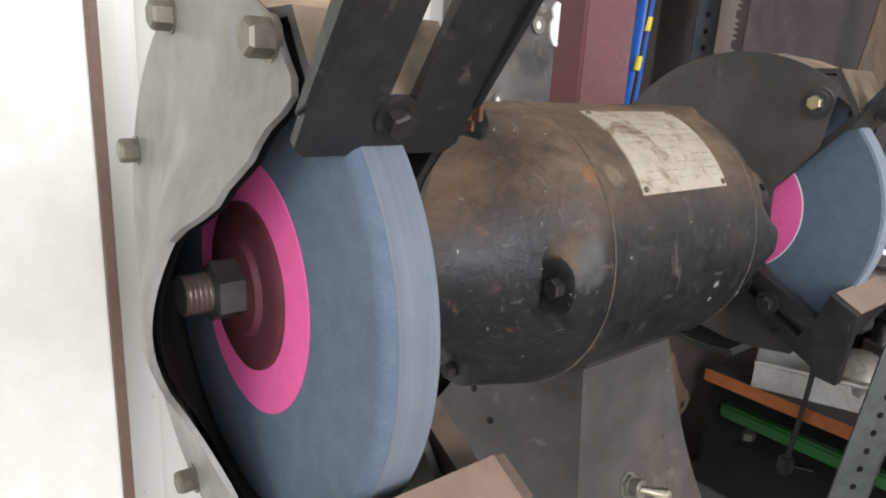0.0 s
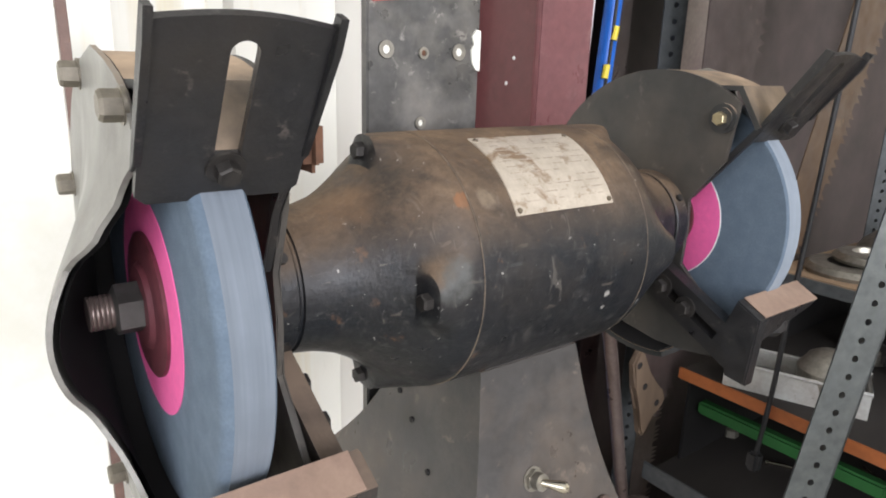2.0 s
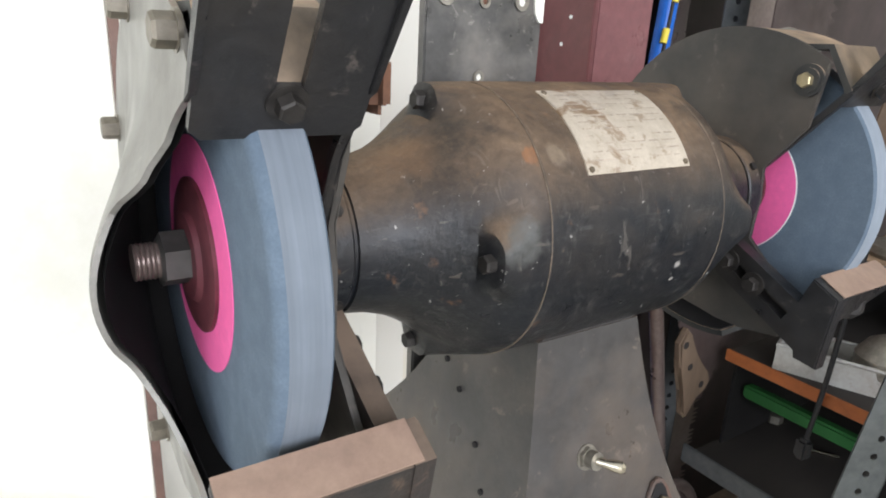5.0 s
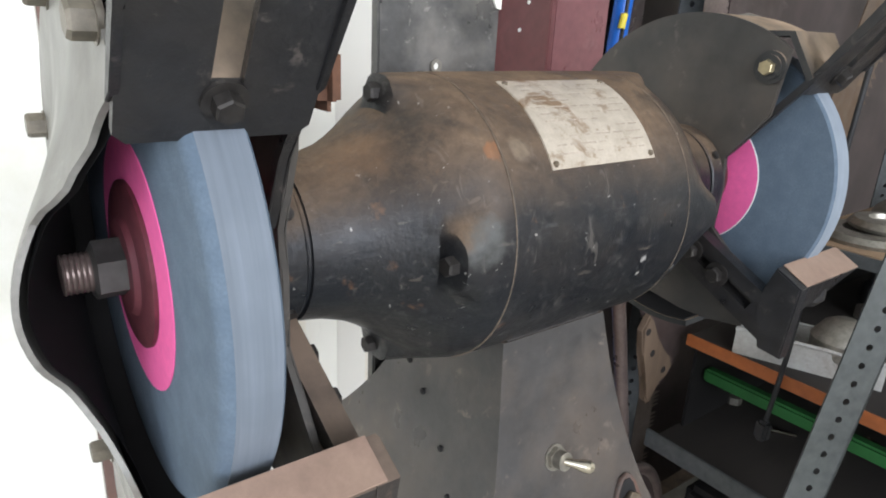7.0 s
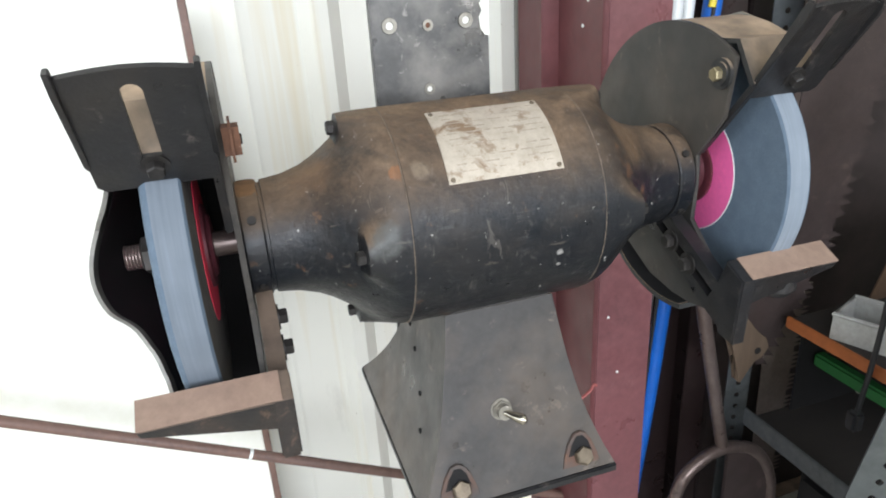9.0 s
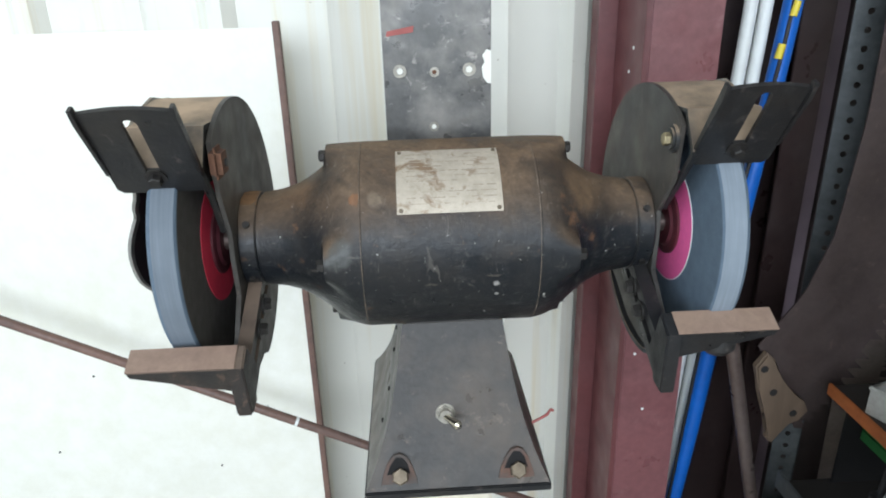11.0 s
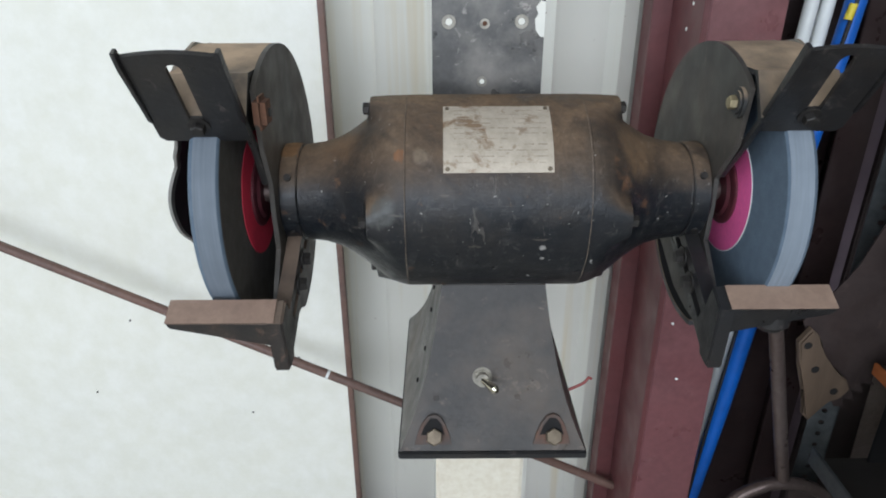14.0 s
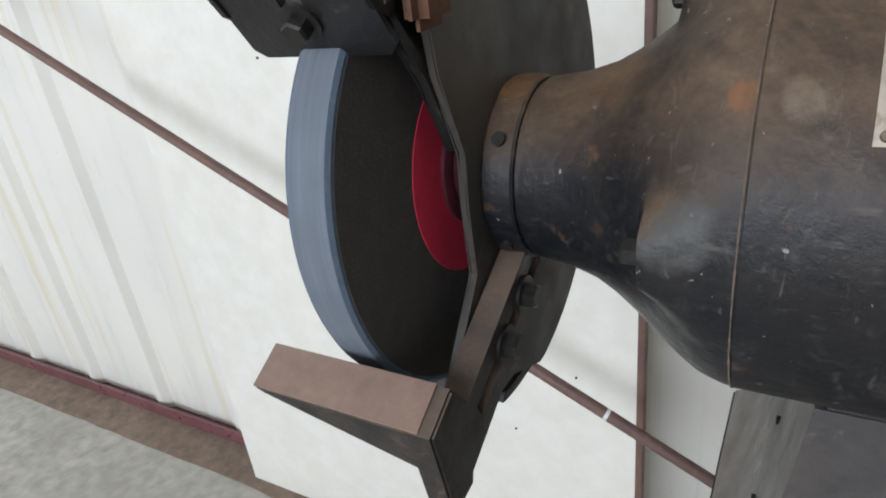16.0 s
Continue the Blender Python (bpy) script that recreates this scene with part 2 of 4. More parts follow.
M_HANDLE = plain("saw_handle_wood", (0.125, 0.085, 0.057), 0.6, 0, 0.35, 40, (1, 1, 0.2), bump=0.3)
M_ORANGE = plain("orange_paint", (0.3, 0.085, 0.02), 0.7, 0, 0.2, 70)
M_GREEN = plain("green_paint", (0.008, 0.1, 0.018), 0.65, 0, 0.2, 70)
M_PIPE = painted("rusty_pipe", (0.15, 0.115, 0.105), (0.26, 0.21, 0.18), (0.1, 0.07, 0.06), None, 0.35, 0.35, metal=0.6)
# shelf steel and board are darkened to paint the shade in the bay
M_SHELF_SHADE = plain("shade_dark_shelf_steel", (0.013, 0.012, 0.012), 0.62, 0.4, 0.3, 40)
M_BOARD_SHADE = plain("shade_dark_shelf_board", (0.018, 0.014, 0.011), 0.85, 0, 0.3, 30, (0.2, 1, 1), bump=0.3)
M_CREAM = painted("cream_post_paint", (0.66, 0.6, 0.48), (0.45, 0.36, 0.26), (0.6, 0.53, 0.42), None, 0.5, 0.2)
M_RUBBER = plain("black_rubber", (0.012, 0.012, 0.013), 0.6, 0, 0.3, 80)
M_CEIL = plain("shed_roof_sheet", (0.45, 0.45, 0.43), 0.7, 0, 0.1, 20)
M_DARK = plain("dark_brown_board", (0.052, 0.037, 0.034), 0.7, 0, 0.35, 12)
M_GALVDARK = plain("grey_slotted_angle", (0.09, 0.098, 0.102), 0.5, 0.5, 0.25, 90)
M_FLANGE = plain("red_stained_flange", (0.13, 0.032, 0.042), 0.5, 0.3, 0.4, 90)
M_DULL = plain("dull_greasy_steel", (0.1, 0.095, 0.09), 0.4, 0.7, 0.35, 120)
M_DULLBOLT = plain("dull_zinc", (0.3, 0.28, 0.24), 0.4, 0.75, 0.3, 160)
M_DIRTYBOLT = plain("dirty_brown_zinc", (0.2, 0.16, 0.115), 0.48, 0.65, 0.4, 160)
# near-black for painted shade in guards and pockets, also holes and plug rivets
M_SHADE_BLACK = plain("shade_hole_rivet_black", (0.008, 0.007, 0.007), 0.85, 0, 0.3, 60)
M_POCKET = painted("rust_pocket", (0.06, 0.05, 0.045), (0.16, 0.07, 0.035), (0.13, 0.055, 0.03), None, 0.7, 0.8, scale=2.0)
M_REDPAINT = plain("red_smear_paint", (0.35, 0.09, 0.08), 0.6)
M_TAN = plain("tan_board", (0.3, 0.2, 0.12), 0.75, 0, 0.25, 40)
M_LILAC = plain("lilac_board", (0.2, 0.15, 0.17), 0.7, 0, 0.2, 14)
M_SAW2 = painted("brown_saw_blade", (0.09, 0.055, 0.032), (0.25, 0.17, 0.1), (0.075, 0.05, 0.035), None, 0.5, 0.4, metal=0.3)
M_SAW3 = painted("pale_saw_blade", (0.22, 0.18, 0.155), (0.12, 0.07, 0.05), (0.17, 0.12, 0.11), None, 0.5, 0.5, metal=0.3)
M_ENAMEL = painted("white_enamel", (0.3, 0.3, 0.285), (0.13, 0.055, 0.03), (0.22, 0.2, 0.175), None, 0.35, 0.6)
M_STONE_SHADE = plain("shaded_brown_abrasive", (0.07, 0.062, 0.055), 0.9, 0, 0.14, 900, bump=0.4)
# darker copy of the column primer, painting its shaded faces
M_COLUMN_SHADE = painted("shaded_oxide_primer", (0.115, 0.036, 0.037), (0.2, 0.09, 0.09), (0.095, 0.032, 0.033), None, 0.42, 0.2, scale=0.6)
M_POSTDARK = painted("brown_black_primer", (0.03, 0.018, 0.017), (0.08, 0.052, 0.046), (0.024, 0.015, 0.015), None, 0.35, 0.2, scale=0.6)
M_ARM = painted("rest_arm_paint", (0.016, 0.014, 0.013), (0.17, 0.105, 0.07), (0.05, 0.034, 0.026), (0.2, 0.14, 0.1), 0.45, 0.6, scale=1.4, dlo=0.5, dhi=1.0, bump=0.5)
M_RUSTDUST = plain("rust_dust", (0.22, 0.115, 0.05), 0.95, 0, 0.4, 160, bump=0.8)
M_SEAM = plain("packed_seam_dust", (0.17, 0.13, 0.095), 0.9, 0, 0.5, 200)
M_SIDE = painted("black_side_paint", (0.032, 0.03, 0.027), (0.16, 0.135, 0.11), (0.072, 0.06, 0.049), None, 0.5, 0.35)


# ---- mesh helpers ----
def part(name, bm, material, parent=None, label=""):
    """Links a bmesh as one mesh object under a thing or a part."""
    bmesh.ops.recalc_face_normals(bm, faces=bm.faces[:])
    me = bpy.data.meshes.new(name)
    bm.to_mesh(me)
    bm.free()
    me.materials.append(material)
    me.shade_smooth()
    me.set_sharp_from_angle(angle=radians(32))
    ob = new(name, me)
    if parent:
        ob.parent = parent
    if label:
        ob["label"] = label
    return ob


def empty(name, label, category, group="", at=(0, 0, 0)):
    ob = new(name)
    ob.location = at
    return tagged(ob, label, category, group)


def box(bm, x0, x1, y0, y1, z0, z1, bevel=0.0, m=None):
    r = bmesh.ops.create_cube(bm, size=1.0)
    mm = Matrix.Translation(((x0 + x1) / 2, (y0 + y1) / 2, (z0 + z1) / 2)) @ Matrix.Diagonal((abs(x1 - x0), abs(y1 - y0), abs(z1 - z0), 1))
    bmesh.ops.transform(bm, matrix=mm, verts=r["verts"])
    vs = r["verts"]
    if bevel:
        es = list({e for v in vs for e in v.link_edges})
        out = bmesh.ops.bevel(bm, geom=es, offset=bevel, segments=2, affect="EDGES", clamp_overlap=True)
        vs = list({v for f in out["faces"] for v in f.verts} | {v for v in vs if v.is_valid})
    if m:
        bmesh.ops.transform(bm, matrix=m, verts=vs)
    return vs


def rod(bm, a, b, r0, r1=None, seg=20):
    a, b = Vector(a), Vector(b)
    d = b - a
    m = Matrix.Translation((a + b) / 2) @ d.to_track_quat("Z", "Y").to_matrix().to_4x4()
    return bmesh.ops.create_cone(bm, cap_ends=True, segments=seg, radius1=r0, radius2=r0 if r1 is None else r1, depth=d.length, matrix=m)["verts"]


def lathe(bm, profile, seg=56, axis="x", at=(0, 0, 0)):
    """Turns a profile of (along, radius) about an axis through at; ends are closed."""
    rings = []
    for u, r in profile:
        ring = []
        for i in range(seg):
            a = 2 * math.pi * i / seg
            p = (u, r * math.cos(a), r * math.sin(a)) if axis == "x" else (r * math.cos(a), r * math.sin(a), u)
            ring.append(bm.verts.new(Vector(p) + Vector(at)))
        rings.append(ring)
    for r0, r1 in zip(rings, rings[1:]):
        for i in range(seg):
            bm.faces.new((r0[i], r0[(i + 1) % seg], r1[(i + 1) % seg], r1[i]))
    bm.faces.new(rings[0])
    bm.faces.new(rings[-1])


def slab(bm, pts, a, b, axis="x", bevel=0.0):
    """An outline in the plane across the axis, given depth from a to b."""
    def at(u, p, q):
        return (u, p, q) if axis == "x" else (p, u, q) if axis == "y" else (p, q, u)
    lo = [bm.verts.new(at(a, *p)) for p in pts]
    hi = [bm.verts.new(at(b, *p)) for p in pts]
    n = len(pts)
    f0, f1 = bm.faces.new(lo), bm.faces.new(hi)
    sides = [bm.faces.new((lo[i], lo[(i + 1) % n], hi[(i + 1) % n], hi[i])) for i in range(n)]
    if bevel:
        es = list(f0.edges) + list(f1.edges)
        bmesh.ops.bevel(bm, geom=es, offset=bevel, segments=2, affect="EDGES", clamp_overlap=True)
    return f0, f1, sides


def hole_slab(bm, outer, inner, a, b, axis="x"):
    """A plate with one hole: outer and inner outlines with equal counts of points."""
    def at(u, p, q):
        return (u, p, q) if axis == "x" else (p, u, q) if axis == "y" else (p, q, u)
    n = len(outer)
    L = [[bm.verts.new(at(u, *p)) for p in pts] for u in (a, b) for pts in (outer, inner)]
    oa, ia, ob_, ib = L
    for i in range(n):
        j = (i + 1) % n
        bm.faces.new((oa[i], oa[j], ia[j], ia[i]))
        bm.faces.new((ob_[i], ob_[j], ib[j], ib[i]))
        bm.faces.new((oa[i], oa[j], ob_[j], ob_[i]))
        bm.faces.new((ia[i], ia[j], ib[j], ib[i]))


def tube(bm, pts, r, seg=10, closed=False):
    """A round bar through points."""
    pts = [Vector(p) for p in pts]
    rings = []
    n = len(pts)
    side = None
    for i, p in enumerate(pts):
        d = (pts[(i + 1) % n] if closed else pts[min(i + 1, n - 1)]) - (pts[i - 1] if closed else pts[max(i - 1, 0)])
        d.normalize()
        if side is None:
            side = d.cross(Vector((0, 0, 1)) if abs(d.z) < 0.9 else Vector((1, 0, 0))).normalized()
        side = (side - d * side.dot(d)).normalized()
        up = d.cross(side)
        rr = r[i] if isinstance(r, (list, tuple)) else r
        rings.append([bm.verts.new(p + rr * (math.cos(2 * math.pi * k / seg) * side + math.sin(2 * math.pi * k / seg) * up)) for k in range(seg)])
    pairs = list(zip(rings, rings[1:])) + ([(rings[-1], rings[0])] if closed else [])
    for r0, r1 in pairs:
        for k in range(seg):
            bm.faces.new((r0[k], r0[(k + 1) % seg], r1[(k + 1) % seg], r1[k]))
    if not closed:
        bm.faces.new(rings[0])
        bm.faces.new(rings[-1])


def curve_pts(ctrl, steps=8):
    """A smooth run of points through control points."""
    c = [Vector(p) for p in ctrl]
    out = []
    for i in range(len(c) - 1):
        p0, p1, p2, p3 = c[max(i - 1, 0)], c[i], c[i + 1], c[min(i + 2, len(c) - 1)]
        for k in range(steps):
            t = k / steps
            out.append(0.5 * (2 * p1 + (p2 - p0) * t + (2 * p0 - 5 * p1 + 4 * p2 - p3) * t * t + (3 * p1 - p0 - 3 * p2 + p3) * t ** 3))
    out.append(c[-1])
    return out


def hexbolt(name, at, direction, flat, height, material, parent, washer=0.0, stud=0.0, label=""):
    """A hexagon head standing on at along direction, over a washer, with the stud's end showing."""
    bm = bmesh.new()
    a, d = Vector(at), Vector(direction).normalized()
    w = 0.0012 if washer else 0.0
    if washer:
        rod(bm, a - d * 0.0004, a + d * w, washer, seg=24)
    rod(bm, a + d * (w - 0.0003), a + d * (w + height * 0.82), flat * 0.577, seg=6)
    rod(bm, a + d * (w + height * 0.82), a + d * (w + height), flat * 0.577, flat * 0.5, seg=6)
    if stud:
        rod(bm, a + d * (w + height * 0.9), a + d * (w + height + stud), flat * 0.29, flat * 0.25, seg=14)
    return part(name, bm, material, parent, label)


def arc(r, a0, a1, n, cy=0.0, cz=0.0):
    """Points (y, z) on a circle; 0 degrees points to the front (-y), 90 up."""
    return [(cy - r * math.cos(radians(a0 + (a1 - a0) * i / n)), cz + r * math.sin(radians(a0 + (a1 - a0) * i / n))) for i in range(n + 1)]


AXIS = 1.0          # height of the shaft
FLOOR = 0.225
WALL_Y = 0.42


# ---- the shed ----
def setting(name, bm, mat, label="", category=""):
    return tagged(part(name, bm, mat), label, category, kind="structure")


bm = bmesh.new()
box(bm, -30, 30, -60, WALL_Y + 0.3, FLOOR - 0.3, FLOOR)
setting("floor", bm, M_CONC, "bare grey concrete floor, dusty along the wall", "floor")

# ribbed back wall: one folded sheet with thickness
bm = bmesh.new()
prof = []
x = -3.686
while x < 3.2:
    for dx, dy in ((0.0, 0.0), (0.03, 0.0), (0.036, -0.003), (0.042, 0.0), (0.105, 0.0), (0.121, -0.014), (0.139, -0.014), (0.155, 0.0)):
        prof.append((x + dx, WALL_Y + dy))
    x += 0.235
prof.append((x, WALL_Y))
for z0, z1 in ((FLOOR + 0.007, 3.2),):
    f_lo = [bm.verts.new((px, py, z0)) for px, py in prof]
    f_hi = [bm.verts.new((px, py, z1)) for px, py in prof]
    b_lo = [bm.verts.new((px, py + 0.004, z0)) for px, py in prof]
    b_hi = [bm.verts.new((px, py + 0.004, z1)) for px, py in prof]
    for i in range(len(prof) - 1):
        bm.faces.new((f_lo[i], f_lo[i + 1], f_hi[i + 1], f_hi[i]))
        bm.faces.new((b_lo[i], b_lo[i + 1], b_hi[i + 1], b_hi[i]))
setting("wall_back", bm, M_WALL, "cream painted ribbed sheet metal wall", "wall")

# unseen walls and roof, added so light enters only through the openings
bm = bmesh.new()
box(bm, -3.8, -3.6, -0.1, WALL_Y + 0.1, FLOOR, 3.2)
box(bm, -3.8, -3.6, -3.6, -2.3, FLOOR, 3.2)
box(bm, -3.8, -3.6, -2.3, -0.1, 2.9, 3.2)
setting("wall_left", bm, M_WALL, "unseen cream sheet-metal side wall with a doorway, added to shape the light", "wall")
bm = bmesh.new()
box(bm, 3.0, 3.2, -3.6, WALL_Y + 0.1, FLOOR, 3.2)
setting("wall_right", bm, M_WALL, "unseen cream sheet-metal side wall, added to enclose the light", "wall")
bm = bmesh.new()
box(bm, -3.8, -2.8, -3.8, -3.6, FLOOR, 3.2)
box(bm, 1.0, 3.2, -3.8, -3.6, FLOOR, 3.2)
box(bm, -2.8, 1.0, -3.8, -3.6, 3.0, 3.2)
setting("wall_front", bm, M_WALL, "unseen cream sheet-metal front wall with a wide open doorway, added to shape the light", "wall")
bm = bmesh.new()
box(bm, -3.8, 3.2, -3.8, WALL_Y + 0.1, 3.2, 3.3)
setting("ceiling", bm, M_CEIL, "unseen grey sheet-metal roof lining, added to keep out the sky", "ceiling")

# base angle iron and the dirty strip before it
bm = bmesh.new()
box(bm, -3.6, 3.0, WALL_Y - 0.03, WALL_Y - 0.022, FLOOR, FLOOR + 0.028, 0.001)
box(bm, -3.6, 3.0, WALL_Y - 0.022, WALL_Y + 0.01, FLOOR, FLOOR + 0.006)
setting("baseboard", bm, M_COLUMN, "red-brown painted base angle along the wall", "trim")
bm = bmesh.new()
slab(bm, [(-3.6, WALL_Y - 0.03)] + [(-3.6 + i * 0.05, WALL_Y - 0.108 - 0.004 * noise.noise(Vector((i * 0.9, 0.3, 0))) - 0.006 * noise.noise(Vector((i * 0.23, 4.3, 0)))) for i in range(0, 133)] + [(3.0, WALL_Y - 0.03)], FLOOR - 0.004, FLOOR + 0.003, "z")
tagged(part("dirt_strip", bm, M_DIRT), "brown grit and dust swept along the wall foot", "dirt", kind="stuff")

# smooth sheet that leans before the wall, with a brown edge trim
bm = bmesh.new()
box(bm, -0.868, -0.181, 0.335, 0.338, FLOOR, 1.143, 0.001)
sheet = tagged(part("door_sheet", bm, M_SHEET), "smooth cream sheet metal panel standing before the ribbed wall", "panel")
bm = bmesh.new()
box(bm, -0.181, -0.173, 0.328, 0.34, FLOOR, 1.15, 0.001)
part("edge_trim", bm, M_TRIM, sheet, "thin brown edge strip")

for x, z in ((-0.485, 0.685), (-0.62, 0.98), (-0.33, 0.52), (-0.56, 0.56), (-0.72, 0.82), (-0.4, 1.0), (-0.25, 0.62)):
    bm = bmesh.new()
    rod(bm, (x, 0.3352, z), (x, 0.3335, z), 0.0016, 0.0012, 10)
    part("sheet_screw", bm, M_DARKBOLT, sheet, "small dark screw head")

# primed steel column
col = empty("steel_column", "red-brown primed steel column before the wall", "column")
bm = bmesh.new()
box(bm, 0.222, 0.2965, 0.196, 0.202, FLOOR, 3.2, 0.001)
part("flange", bm, M_COLUMN, col)
# web and back flange: shade is in the primer's colour
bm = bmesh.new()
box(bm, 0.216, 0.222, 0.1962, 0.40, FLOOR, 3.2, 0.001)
part("web", bm, M_COLUMN_SHADE, col, "red-brown web painted darker for its shaded side")
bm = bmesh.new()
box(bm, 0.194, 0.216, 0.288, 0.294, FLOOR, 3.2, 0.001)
part("back_flange", bm, M_COLUMN_SHADE, col)

# diagonal brace bar
bm = bmesh.new()
rod(bm, (-3.6, 0.267, 2.337), (0.215, 0.267, 0.434), 0.0062, seg=14)
brace = tagged(part("brace_bar", bm, M_TRIM), "thin red-brown steel brace bar crossing the wall", "bar")
bm = bmesh.new()
rod(bm, (-0.1975, 0.267, 0.6397), (-0.194, 0.267, 0.638), 0.0066, seg=14)
part("white_mark", bm, M_WHITE, brace, "white paint mark")
bm = bmesh.new()
tube(bm, curve_pts([(0.066, -0.03, 0.835), (0.078, -0.03, 0.842), (0.0815, -0.03, 0.847), (0.084, -0.03, 0.846)], 5), 0.0012, 8)
tagged(part("red_wire", bm, M_REDPAINT), "short red wire end poking from the pedestal", "wire")
for x, z in ((0.252, 0.68), (0.236, 0.76), (0.272, 0.93)):
    bm = bmesh.new()
    rod(bm, (x, 0.1962, z), (x, 0.1952, z), 0.0017, seg=10)
    part("bright_hole", bm, M_WHITE, col, "small bright hole")

for y, z in ((0.236, 1.0905), (0.226, 1.116)):
    bm = bmesh.new()
    rod(bm, (0.2162, y, z), (0.2152, y, z), 0.0019, seg=10)
    part("bright_hole", bm, M_WHITE, col, "small bright hole")

# dark steel plate standing behind the grinder
plate = empty("steel_post_plate", "dark scuffed flat steel post plate with bolt holes", "post")
bm = bmesh.new()
box(bm, -0.0455, 0.044, 0.072, 0.08, FLOOR, 2.2, 0.001)
part("face", bm, M_PLATE, plate)
for x, z, r in ((-0.032, 1.1155, 0.0042), (0.0255, 1.1155, 0.0042), (-0.005, 1.069, 0.0032), (-0.0035, 1.114, 0.003)):
    bm = bmesh.new()
    lathe(bm, [(0.0, r), (0.0012, r * 1.35), (0.0016, r * 1.3), (0.0016, r * 0.65), (0.0, r * 0.6)], 20, "z")
    bmesh.ops.transform(bm, matrix=Matrix.Translation((x, 0.072, z)) @ Matrix.Rotation(radians(90), 4, "X"), verts=bm.verts[:])
    part("hole_rim", bm, M_DULLBOLT, plate, "bare worn bolt hole rim")
    bm = bmesh.new()
    rod(bm, (x, 0.0722, z), (x, 0.0713, z), r * 0.62, seg=14)
    part("hole", bm, M_WALL if r > 0.003 else M_RUST, plate, "hole showing the pale wall")
bm = bmesh.new()
slab(bm, [(0.037, 1.109), (0.0405, 1.104), (0.0438, 1.1035), (0.0438, 1.13), (0.04, 1.131), (0.0365, 1.126), (0.0385, 1.121), (0.036, 1.117)], 0.0705, 0.0721, "y")
part("paint_splash", bm, M_WALL, plate, "cream paint splash on its edge")
bm = bmesh.new()
slab(bm, [(-0.042, 1.143), (-0.02, 1.146), (-0.019, 1.151), (-0.03, 1.149), (-0.041, 1.147)], 0.0705, 0.0721, "y")
part("red_smear", bm, M_REDPAINT, plate, "red paint smear")

# stand below the grinder
bm = bmesh.new()
box(bm, -0.045, 0.034, -0.02, 0.06, FLOOR, 0.8055, 0.003)
stand = tagged(part("stand_post", bm, M_CREAM), "cream painted square post under the grinder", "stand")


# ---- the grinder ----
grinder = empty("bench_grinder", "old dusty black double-wheel bench grinder on a flared pedestal", "bench grinder")

bm = bmesh.new()
lathe(bm, [(-0.0626, 0.067), (-0.0626, 0.0715), (-0.0622, 0.0718), (0.0622, 0.0718), (0.0626, 0.0715), (0.0626, 0.067)], 72, at=(0, 0, AXIS))
part("motor_housing", bm, M_MOTOR, grinder, "black cylindrical motor housing with brown dust")


def end_bell(s):
    """Cast end bell: a flared cone whose four bosses keep the housing's radius out to the through-bolts."""
    base = [(0.0622, 0.0714), (0.066, 0.0711), (0.07, 0.07), (0.074, 0.0685), (0.078, 0.0662), (0.082, 0.0635), (0.086, 0.0605), (0.089, 0.0582), (0.0905, 0.057), (0.092, 0.0558), (0.098, 0.0512), (0.106, 0.0458), (0.114, 0.0415), (0.126, 0.0378), (0.1395, 0.036), (0.1398, 0.0345), (0.1417, 0.0345)]
    bm = bmesh.new()
    seg = 144
    rings = []
    for u, r in base:
        ring = []
        for i in range(seg):
            th = 360.0 * i / seg
            off = abs((th + 45) % 90 - 45)
            wide = 25 - 13 * min(1.0, (u - 0.0622) / 0.027)
            k = math.exp(-(off / wide) ** 4) if u < 0.0897 else (0.55 * math.exp(-(off / 11) ** 4) if u < 0.091 else 0.0)
            rr = r + (0.0716 - 0.03 * max(0.0, u - 0.08) - r) * k
            ring.append(bm.verts.new((s * u, -rr * math.cos(radians(th)), AXIS + rr * math.sin(radians(th)))))
        rings.append(ring)
    for r0, r1 in zip(rings, rings[1:]):
        for i in range(seg):
            bm.faces.new((r0[i], r0[(i + 1) % seg], r1[(i + 1) % seg], r1[i]))
    bm.faces.new(rings[0])
    bm.faces.new(rings[-1])
    bell = part("end_bell", bm, M_BELL if s < 0 else M_BELL_RIGHT, grinder)
    for a in (0, 90, 180, 270):
        d = Matrix.Rotation(radians(a), 4, "X") @ Vector((0, 0, 1))
        hexbolt("through_bolt", Vector((s * 0.0895, 0, AXIS)) + d * 0.0632, (s, 0, 0), 0.0078, 0.0055, M_DARKBOLT, bell)
    bm = bmesh.new()
    lathe(bm, [(s * 0.1418, 0.030), (s * 0.1418, 0.0358), (s * 0.1428, 0.0366), (s * 0.1535, 0.0366), (s * 0.1545, 0.0358), (s * 0.1545, 0.03)], 64, at=(0, 0, AXIS))
    part("neck_collar", bm, M_MOTOR, grinder, "bolted collar with rusty dust")
    for a in (35, 145, 215, 325):
        d = Vector((0, -math.cos(radians(a)), math.sin(radians(a))))
        p = Vector((s * 0.148, 0, AXIS)) + d * 0.037
        bm = bmesh.new()
        rod(bm, p - d * 0.002, p + d * 0.0014, 0.0026, seg=12)
        part("collar_screw", bm, M_DARKBOLT, grinder)


